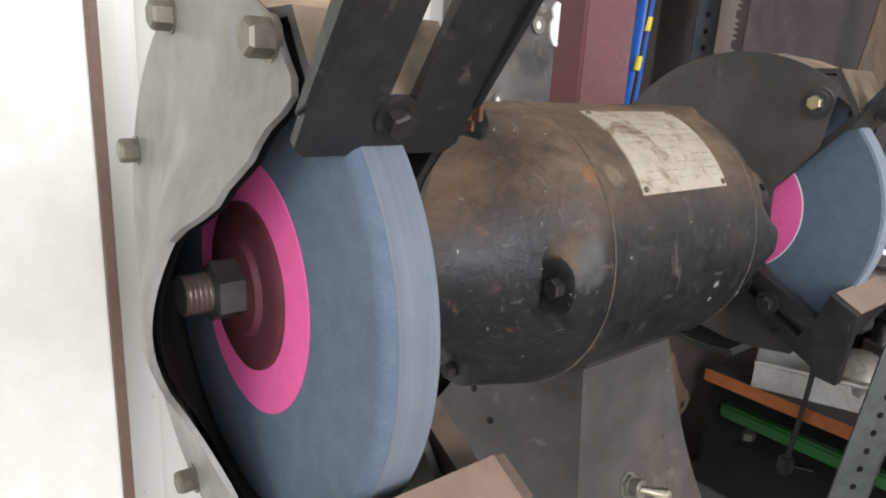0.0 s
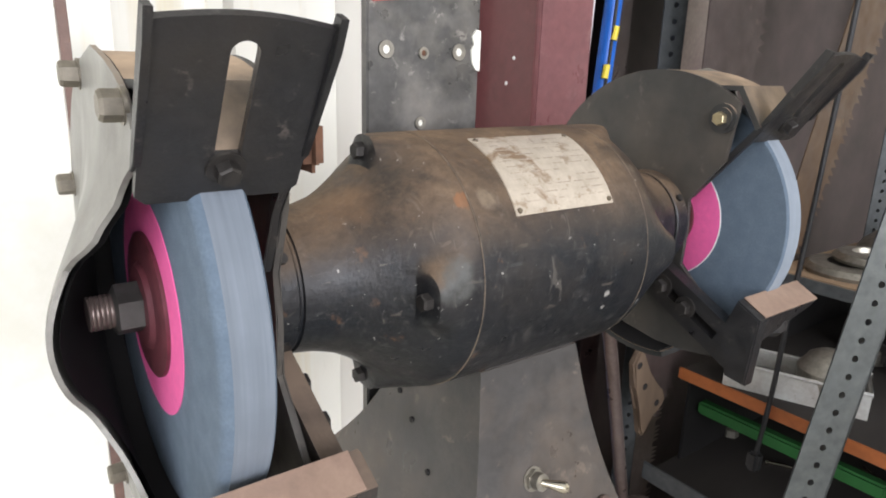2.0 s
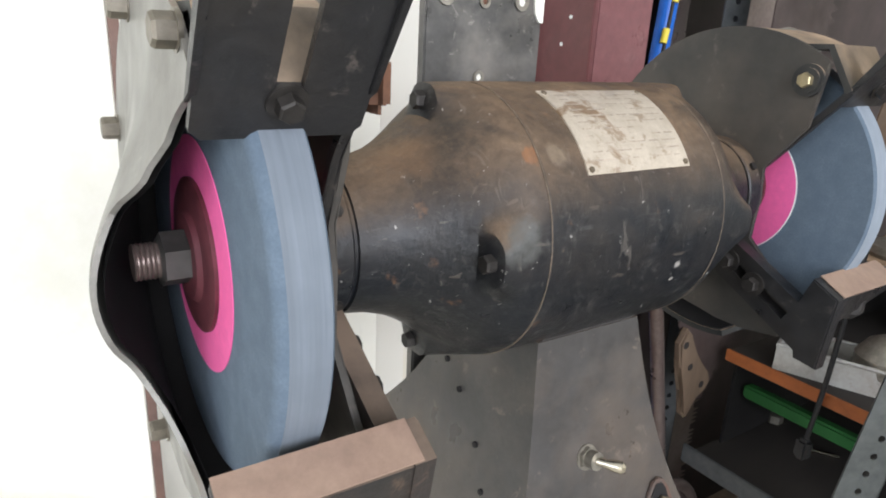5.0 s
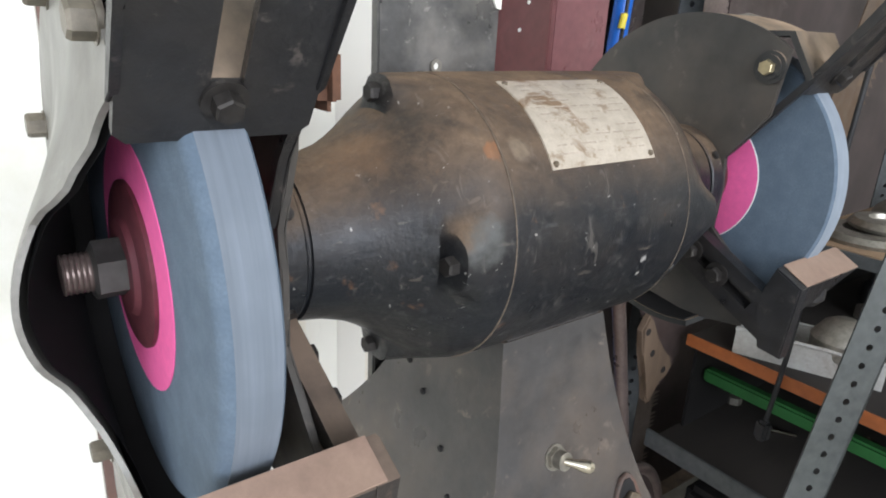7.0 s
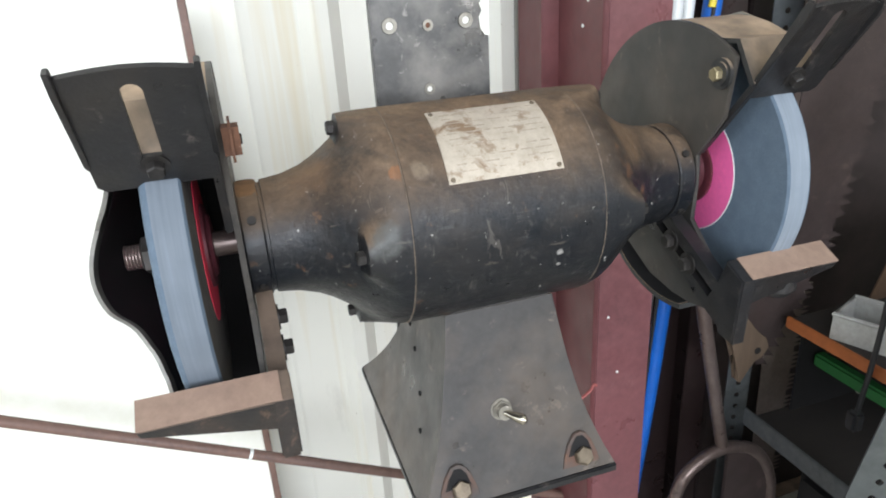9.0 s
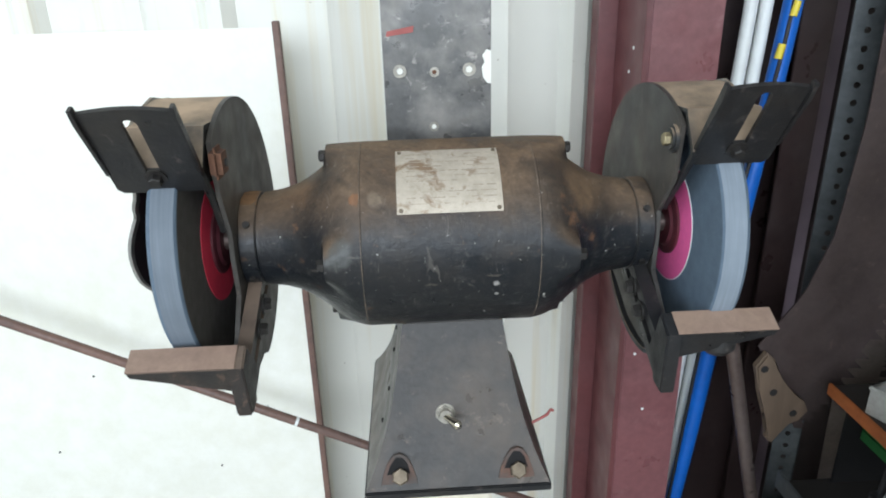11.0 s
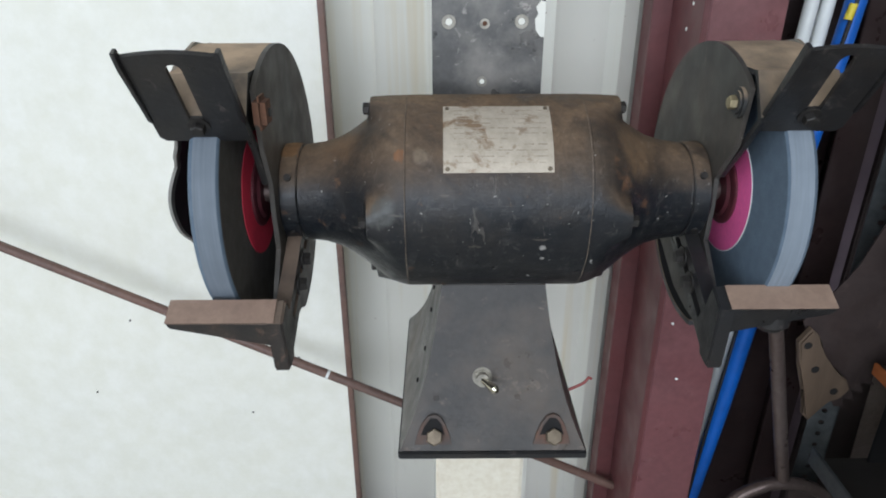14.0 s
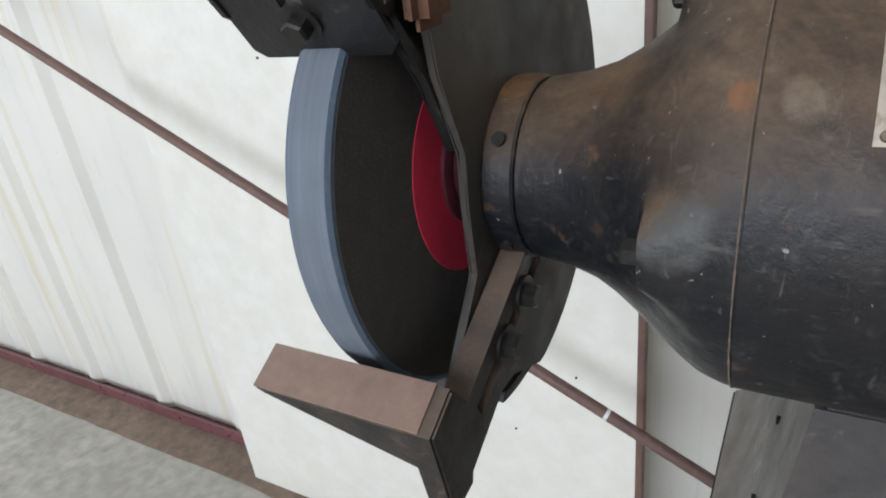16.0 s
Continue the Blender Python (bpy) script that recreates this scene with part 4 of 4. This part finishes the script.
        part("plug_rivet", bm, M_SHADE_BLACK, ped)


pedestal()


# ---- right-hand clutter ----
bm = bmesh.new()
tube(bm, curve_pts([(0.482, 0.264, 2.3), (0.418, 0.264, 1.35), (0.4, 0.264, 1.1), (0.373, 0.26, 0.85), (0.346, 0.26, 0.55), (0.31, 0.26, FLOOR + 0.012)], 8), 0.0108, 16)
tagged(part("blue_hose", bm, M_BLUE), "bright blue hose hanging beside the steel column", "hose")
for x, y in ((0.354, 0.278), (0.376, 0.286)):
    bm = bmesh.new()
    tube(bm, curve_pts([(x + 0.05, y, 2.4), (x + 0.012, y, 1.2), (x - 0.01, y, 0.9), (x - 0.035, y, 0.5), (x - 0.06, y, FLOOR)], 6), 0.0078, 14)
    tagged(part("white_conduit", bm, M_WHITE), "white plastic conduit running down beside the column", "conduit", "white conduits")
bm = bmesh.new()
tube(bm, curve_pts([(0.412, 0.255, 1.5), (0.4, 0.255, 1.15), (0.37, 0.25, 0.95), (0.345, 0.25, 0.75), (0.31, 0.25, FLOOR)], 6), 0.0022, 8)
cable = tagged(part("black_cable", bm, M_RUBBER), "thin black cable with yellow tape along the hose", "cable")
for z, x in ((1.15, 0.404), (1.105, 0.394)):
    bm = bmesh.new()
    rod(bm, (x - 0.003, 0.254, z - 0.008), (x, 0.254, z + 0.008), 0.0042, seg=12)
    part("yellow_tape", bm, M_YELLOW, cable, "yellow tape wrap")

# dark primed post behind the hose, and boards that fill the bay
post = empty("dark_post", "dark brown primed steel post behind the hose", "post")
bm = bmesh.new()
box(bm, 0.43, 0.47, 0.285, 0.29, FLOOR, 3.2, 0.001)
part("flange", bm, M_POSTDARK, post)
bm = bmesh.new()
box(bm, 0.466, 0.47, 0.29, 0.36, FLOOR, 3.2, 0.001)
part("web", bm, M_POSTDARK, post)
for x0, x1, y, mat, lab in ((0.345, 0.464, 0.352, M_POSTDARK, "narrow brown-black board behind the hoses"), (0.475, 0.53, 0.352, M_LILAC, "faded lilac-grey board behind the shelf"), (0.53, 0.66, 0.345, M_DARK, "dark brown board behind the shelf"), (0.665, 2.95, 0.338, M_DARK, "wide dark brown board behind the shelf")):
    bm = bmesh.new()
    box(bm, x0, x1, y, y + 0.014, FLOOR, 2.3, 0.002)
    tagged(part("back_board", bm, mat), lab, "board", "boards behind the shelf")


def slotted_angle(name, a, b, width, face, parent, mat, label=""):
    """A perforated steel angle from a to b; face: the way its wide leg looks."""
    a, b = Vector(a), Vector(b)
    d = (b - a).normalized()
    f = Vector(face)
    f = (f - d * f.dot(d)).normalized()
    w = d.cross(f)
    m = Matrix((w, -f, d)).transposed().to_4x4()
    m.translation = a
    L = (b - a).length
    bm = bmesh.new()
    pitch, r = 0.019, 0.0036
    n = int(L / pitch)
    for i in range(n):
        z0, z1 = i * pitch, (i + 1) * pitch
        zc = (z0 + z1) / 2
        sq = [(-width / 2, z0), (0, z0), (width / 2, z0), (width / 2, zc), (width / 2, z1), (0, z1), (-width / 2, z1), (-width / 2, zc)]
        ho = [(r * math.cos(radians(225 + 45 * k)) + 0.004 * (-1) ** i * 0, zc + r * math.sin(radians(225 + 45 * k))) for k in range(8)]
        hole_slab(bm, sq, ho, 0.0, 0.002, "y")
    box(bm, width / 2 - 0.002, width / 2, 0.0, width * 0.8, 0, n * pitch)
    bmesh.ops.transform(bm, matrix=m, verts=bm.verts[:])
    return part(name, bm, mat, parent, label)


shelf = empty("storage_shelf", "steel storage shelf with boards, loaded with scrap and tools", "shelf")
slotted_angle("rear_post", (0.462, 0.214, FLOOR), (0.462, 0.214, 2.2), 0.032, (-0.35, -0.94, 0), shelf, M_GALVDARK)
slotted_angle("front_post", (0.267, -0.044, FLOOR), (0.578, -0.091, 1.5), 0.043, (-0.55, -0.83, 0), shelf, M_GALV, "leaning galvanised slotted angle")
slotted_angle("far_post", (1.15, 0.2, FLOOR), (1.15, 0.2, 2.2), 0.036, (-0.5, -0.86, 0), shelf, M_GALVDARK)
LOW, TOP = 0.6, 0.744
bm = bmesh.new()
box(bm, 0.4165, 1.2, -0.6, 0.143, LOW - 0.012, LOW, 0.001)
part("lower_board", bm, M_BOARD_SHADE, shelf, "plywood shelf board darkened for the bay's shade")
bm = bmesh.new()
box(bm, 0.412, 0.416, -0.6, 0.148, LOW - 0.012, LOW + 0.013, 0.001)
part("lower_lip", bm, M_GALVDARK, shelf, "grey steel shelf edge")
bm = bmesh.new()
box(bm, 0.4475, 1.2, -0.6, 0.132, TOP - 0.016, TOP, 0.001)
part("upper_board", bm, M_BOARD_SHADE, shelf)
bm = bmesh.new()
box(bm, 0.443, 0.447, -0.6, 0.134, TOP - 0.013, TOP + 0.002, 0.001)
part("upper_edge", bm, M_ORANGE, shelf, "orange painted shelf edge")
bm = bmesh.new()
box(bm, 0.512, 0.516, -0.6, 0.132, TOP - 0.045, TOP - 0.0165, 0.001)
part("upper_rail", bm, M_RAIL, shelf, "dull blue-grey steel shelf rail")
# added black sheet where the space under the board is only in shade
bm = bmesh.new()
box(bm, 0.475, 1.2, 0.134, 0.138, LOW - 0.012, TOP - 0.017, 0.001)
part("shade_panel", bm, M_SHELF_SHADE, shelf, "black panel painting the shade between the boards")
bm = bmesh.new()
box(bm, 0.492, 0.508, -0.097, 0.13, 0.667, 0.685, 0.003)
tagged(part("green_bar", bm, M_GREEN), "green painted steel bar slung under the shelf board", "bar")
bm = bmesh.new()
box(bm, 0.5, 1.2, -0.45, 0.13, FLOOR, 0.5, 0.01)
tagged(part("dark_crate", bm, M_SHELF_SHADE), "dark crate on the floor under the shelf", "crate")


# crosscut saws leaning in the bay
def edge_at(pts, u):
    seg = [math.hypot(b[0] - a[0], b[1] - a[1]) for a, b in zip(pts, pts[1:])]
    w = u * sum(seg)
    for (a, b), l in zip(zip(pts, pts[1:]), seg):
        if w <= l + 1e-9:
            return (a[0] + (b[0] - a[0]) * w / l, a[1] + (b[1] - a[1]) * w / l)
        w -= l
    return pts[-1]


def crosscut_saw(top, bottom, pitch, y, mat):
    """A long saw blade between two edges (x, z); teeth stand out from the second."""
    bm = bmesh.new()
    n = 40
    g = [[[bm.verts.new((px, yy, pz)) for px, pz in (edge_at(top, i / n), edge_at(bottom, i / n))] for yy in (y, y + 0.0016)] for i in range(n + 1)]
    for p, q in zip(g, g[1:]):
        bm.faces.new((p[0][0], p[0][1], q[0][1], q[0][0]))
        bm.faces.new((p[1][0], p[1][1], q[1][1], q[1][0]))
        bm.faces.new((p[0][0], p[1][0], q[1][0], q[0][0]))
        bm.faces.new((p[0][1], p[1][1], q[1][1], q[0][1]))
    length = sum(math.hypot(b[0] - a[0], b[1] - a[1]) for a, b in zip(bottom, bottom[1:]))
    nt = int(length / pitch)
    for i in range(nt):
        if i % 5 == 4:
            continue
        a, b = edge_at(bottom, (i + 0.08) / nt), edge_at(bottom, (i + 0.92) / nt)
        L = math.hypot(b[0] - a[0], b[1] - a[1])
        nx, nz = (b[1] - a[1]) / L, -(b[0] - a[0]) / L
        tip = ((a[0] + b[0]) / 2 + nx * 0.015, (a[1] + b[1]) / 2 + nz * 0.015)
        base = [(a[0] - nx * 0.001, a[1] - nz * 0.001), (b[0] - nx * 0.001, b[1] - nz * 0.001), tip]
        f = [[bm.verts.new((px, yy, pz)) for px, pz in base] for yy in (y + 0.0001, y + 0.0015)]
        bm.faces.new(f[0]), bm.faces.new(f[1])
        for k in range(3):
            bm.faces.new((f[0][k], f[0][(k + 1) % 3], f[1][(k + 1) % 3], f[1][k]))
    return part("blade", bm, mat)


saw = empty("crosscut_saw", "rusty brown crosscut saw with a worn wooden handle", "saw")
b1 = crosscut_saw([(0.362, 0.79), (0.405, 0.853), (0.4265, 0.921), (0.436, 1.05), (0.43, 1.3), (0.42, 1.6)], [(0.425, 0.672), (0.468, 0.735), (0.505, 0.815), (0.54, 1.0), (0.55, 1.3), (0.54, 1.6)], 0.0135, 0.15, M_SAW)
b1.parent = saw
bm = bmesh.new()
hl = [Vector(p) for p in ((0.357, 0.768), (0.368, 0.786), (0.379, 0.776), (0.388, 0.75), (0.402, 0.733), (0.424, 0.717), (0.43, 0.703), (0.42, 0.69), (0.406, 0.69), (0.4, 0.672), (0.392, 0.66), (0.384, 0.668), (0.381, 0.7), (0.366, 0.735))]
slab(bm, [tuple(p) for p in hl], 0.1385, 0.1495, "y", 0.0025)
handle = part("handle", bm, M_HANDLE, saw, "worn grey-brown wooden handle")
for x, z in ((0.3672, 0.7655), (0.3825, 0.7335), (0.411, 0.703)):
    bm = bmesh.new()
    rod(bm, (x, 0.1383, z), (x, 0.1405, z), 0.0046, seg=16)
    part("bolt_hole", bm, M_SHADE_BLACK, handle, "dark bolt hole")
saw2 = empty("crosscut_saw", "long brown saw blade standing on the shelf board", "saw")
b2 = crosscut_saw([(0.56, TOP), (0.64, 0.95), (0.72, 1.2), (0.78, 1.6)], [(0.62, TOP), (0.73, 0.95), (0.83, 1.2), (0.9, 1.6)], 0.012, 0.125, M_SAW2)
b2.parent = saw2
saw3 = empty("crosscut_saw", "pale scuffed saw blade standing at the back", "saw")
b3 = crosscut_saw([(0.57, FLOOR), (0.545, 1.0), (0.53, 1.7)], [(0.61, FLOOR), (0.625, 1.0), (0.635, 1.7)], 0.008, 0.27, M_SAW3)
b3.parent = saw3

# digging tool: a rusty pipe handle with a forked foot
fork = empty("iron_tool", "rusty iron tool with a pipe shaft and stirrup foot, leaning", "tool")
bm = bmesh.new()
tube(bm, [(0.302, 0.16, 0.92), (0.342, 0.16, 0.765), (0.395, 0.16, 0.55)], 0.0082, 14)
part("shaft", bm, M_PIPE, fork)
bm = bmesh.new()
tube(bm, curve_pts([(0.325, 0.16, 0.4), (0.325, 0.16, 0.47), (0.345, 0.16, 0.52), (0.395, 0.16, 0.543), (0.45, 0.16, 0.525), (0.485, 0.16, 0.47), (0.49, 0.16, 0.4), (0.47, 0.16, 0.25), (0.45, 0.16, FLOOR)], 6), 0.0085, 12)
part("stirrup", bm, M_PIPE, fork)
bm = bmesh.new()
slab(bm, [(0.405, 0.538), (0.45, 0.522), (0.482, 0.47), (0.485, 0.4), (0.46, 0.28), (0.41, 0.3)], 0.157, 0.163, "y", 0.001)
part("blade", bm, M_SAW, fork)

# scrap on the upper board
rng = random.Random(11)
def on_board(name, bm, mat, label, cat, group=""):
    return tagged(part(name, bm, mat), label, cat, group)
RAISED = 0.857
rack = empty("raised_rack", "low rack with a tan board and grey edge on the shelf", "rack")
bm = bmesh.new()
box(bm, 0.602, 1.12, -0.42, 0.118, RAISED - 0.012, RAISED, 0.001)
part("board", bm, M_TAN, rack, "tan wooden board")
bm = bmesh.new()
box(bm, 0.597, 0.6015, -0.42, 0.118, RAISED - 0.017, RAISED - 0.001, 0.001)
part("edge_strip", bm, M_GALVDARK, rack, "grey steel edge")
for y in (0.108, -0.418):
    bm = bmesh.new()
    box(bm, 0.66, 1.12, y, y + 0.006, TOP, RAISED - 0.012, 0.001)
    part("side_panel", bm, M_SHELF_SHADE, rack)
bm = bmesh.new()
lathe(bm, [(RAISED, 0.052), (RAISED + 0.004, 0.053), (RAISED + 0.02, 0.046), (RAISED + 0.036, 0.03), (RAISED + 0.043, 0.012), (RAISED + 0.043, 0.0005)], 40, "z", (0.81, 0.045, 0))
on_board("steel_bowl", bm, M_DULLBOLT, "shiny steel bowl upside down on the rack", "bowl")
for x, y, r in ((0.9, 0.06, 0.036), (0.93, -0.03, 0.042), (0.87, -0.1, 0.032)):
    bm = bmesh.new()
    lathe(bm, [(RAISED, r), (RAISED + 0.03, r * 1.1), (RAISED + 0.06, r), (RAISED + 0.066, r * 0.7), (RAISED + 0.11, r * 0.6), (RAISED + 0.112, 0.0005)], 24, "z", (x, y, 0))
    on_board("black_coupling", bm, M_RUBBER, "large black rubber coupling standing on the rack", "coupling", "couplings on the rack")
for i, (x, y, r) in enumerate(((0.675, 0.048, 0.055), (0.70, 0.035, 0.045), (0.71, -0.13, 0.06))):
    z = RAISED + (0.0 if i != 1 else 0.0135)
    bm = bmesh.new()
    lathe(bm, [(z, r), (z + 0.005, r + 0.002), (z + 0.012, r - 0.004), (z + 0.0135, r * 0.55), (z + 0.007, r * 0.5), (z + 0.006, 0.008)], 40, "z", (x, y, 0))
    on_board("steel_disc", bm, M_DULLBOLT, "greasy round steel disc lying on the shelf", "disc", "discs on the shelf")
tray = empty("enamel_tray", "chipped white enamel tray with scrap in it", "tray")
bm = bmesh.new()
mt = Matrix.Translation((0.505, 0.02, TOP)) @ Matrix.Rotation(radians(-68), 4, "Z")
hole_slab(bm, [(-0.075, -0.03), (0.075, -0.03), (0.075, 0.03), (-0.075, 0.03)], [(-0.072, -0.027), (0.072, -0.027), (0.072, 0.027), (-0.072, 0.027)], 0.0, 0.03, "z")
box(bm, -0.0725, 0.0725, -0.0275, 0.0275, 0.0, 0.003)
bmesh.ops.transform(bm, matrix=mt, verts=bm.verts[:])
part("body", bm, M_ENAMEL, tray)
bm = bmesh.new()
tube(bm, [mt @ Vector(p) for p in ((-0.075, -0.03, 0.031), (0.075, -0.03, 0.031), (0.075, 0.03, 0.031), (-0.075, 0.03, 0.031))], 0.0025, 8, True)
part("rim", bm, M_ENAMEL, tray)
bm = bmesh.new()
lathe(bm, [(0.0, 0.02), (0.012, 0.03), (0.034, 0.032), (0.05, 0.022), (0.056, 0.012)], 28, "z", tuple(mt @ Vector((0.03, 0.0, 0.004))))
on_board("metal_cup", bm, M_DULLBOLT, "dull metal cup standing in the tray", "cup")
for i in range(60):
    x, y = rng.uniform(0.54, 1.12), rng.uniform(-0.33, 0.115)
    if x < 0.57 or x < 0.62 and -0.1 < y < 0.13 or y > 0.07:
        continue
    bm = bmesh.new()
    kind = i % 4
    mat, nm, lab = ((M_DULL, "pipe_fitting", "greasy steel pipe fitting lying on the shelf"), (M_RUBBER, "black_coupling", "black rubber coupling lying on the shelf"), (M_DULLBOLT, "steel_block", "dull steel block lying on the shelf"), (M_RUST, "rusty_bracket", "rusty bracket lying on the shelf"))[kind]
    a = rng.uniform(0, 180)
    mm = Matrix.Translation((x, y, TOP)) @ Matrix.Rotation(radians(a), 4, "Z")
    if kind == 0:
        r = rng.uniform(0.008, 0.014)
        rod(bm, (-0.035, 0, r), (0.03, 0, r), r * 0.75, seg=16)
        rod(bm, (-0.01, 0, r), (0.012, 0, r), r, seg=6)
    elif kind == 1:
        r = rng.uniform(0.014, 0.022)
        lathe(bm, [(0, r), (0.012, r * 1.1), (0.03, r), (0.034, r * 0.7), (0.05, r * 0.6)], 20, "z")
    elif kind == 2:
        box(bm, -0.03, 0.03, -0.014, 0.014, 0, 0.02, 0.002)
        rod(bm, (0.01, 0, 0.018), (0.01, 0, 0.045), 0.007, seg=14)
    else:
        box(bm, -0.035, 0.035, -0.012, 0.012, 0, 0.004, 0.001)
        box(bm, -0.035, -0.031, -0.012, 0.012, 0.0035, 0.04, 0.001)
    bmesh.ops.transform(bm, matrix=mm, verts=bm.verts[:])
    on_board(nm, bm, mat, lab, nm.split("_")[1], "scrap on the shelf")
# small things on the lower board
bm = bmesh.new()
lathe(bm, [(LOW, 0.011), (LOW + 0.011, 0.011), (LOW + 0.012, 0.007)], 6, "z", (0.592, 0.13, 0))
tagged(part("hex_nut", bm, M_DULLBOLT), "large dull hexagon nut on the lower shelf board", "nut")
bm = bmesh.new()
rod(bm, (0.565, 0.06, LOW + 0.0035), (0.58, 0.035, LOW + 0.0035), 0.0022, seg=10)
rod(bm, (0.565, 0.06, LOW + 0.0035), (0.5635, 0.0625, LOW + 0.0035), 0.0036, seg=10)
tagged(part("bright_screw", bm, M_CHROME), "bright loose screw on the lower shelf board", "screw")
hk = empty("hanging_cable", "thin black cable with a plug hanging before the shelf", "cable")
bm = bmesh.new()
tube(bm, curve_pts([(0.435, 0.018, 0.684), (0.436, 0.013, 0.76), (0.434, 0.009, 0.86), (0.44, 0.006, 1.0), (0.452, 0.004, 1.3), (0.46, 0.0, 2.2), (0.462, 0.0, 3.2)], 8), 0.0028, 10)
part("cord", bm, M_RUBBER, hk)
bm = bmesh.new()
box(bm, 0.4275, 0.4425, 0.011, 0.026, 0.664, 0.69, 0.004)
part("plug", bm, M_RUBBER, hk)

# bright bars and a socket handle lying on the lower board
for a, b, r in (((0.66, -0.02), (0.60, -0.14), 0.0032), ((0.74, 0.0), (0.70, -0.12), 0.0045), ((0.84, 0.02), (0.72, -0.03), 0.004)):
    bm = bmesh.new()
    rod(bm, (*a, LOW + r), (*b, LOW + r), r, seg=14)
    rod(bm, (*b, LOW + r), (b[0] - 0.002, b[1] - 0.008, LOW + r), r * 1.0, r * 0.7, seg=14)
    tagged(part("steel_bar", bm, M_CHROME), "bright loose steel bar on the lower shelf board", "bar", "bars on the lower board")
handle_tool = empty("socket_handle", "greasy steel socket handle on the lower shelf board", "tool")
bm = bmesh.new()
rod(bm, (0.78, -0.06, LOW + 0.009), (0.66, -0.1, LOW + 0.009), 0.006, seg=14)
part("bar", bm, M_DULL, handle_tool)
bm = bmesh.new()
rod(bm, (0.66, -0.1, LOW), (0.66, -0.1, LOW + 0.035), 0.009, seg=18)
part("socket", bm, M_DULL, handle_tool)
bm = bmesh.new()
box(bm, -0.05, 0.05, -0.03, 0.03, 0, 0.04, 0.003, Matrix.Translation((0.9, 0.0, LOW)) @ Matrix.Rotation(0.5, 4, "Z"))
tagged(part("tin_box", bm, M_GALVDARK), "grey tin box on the lower shelf board", "box")
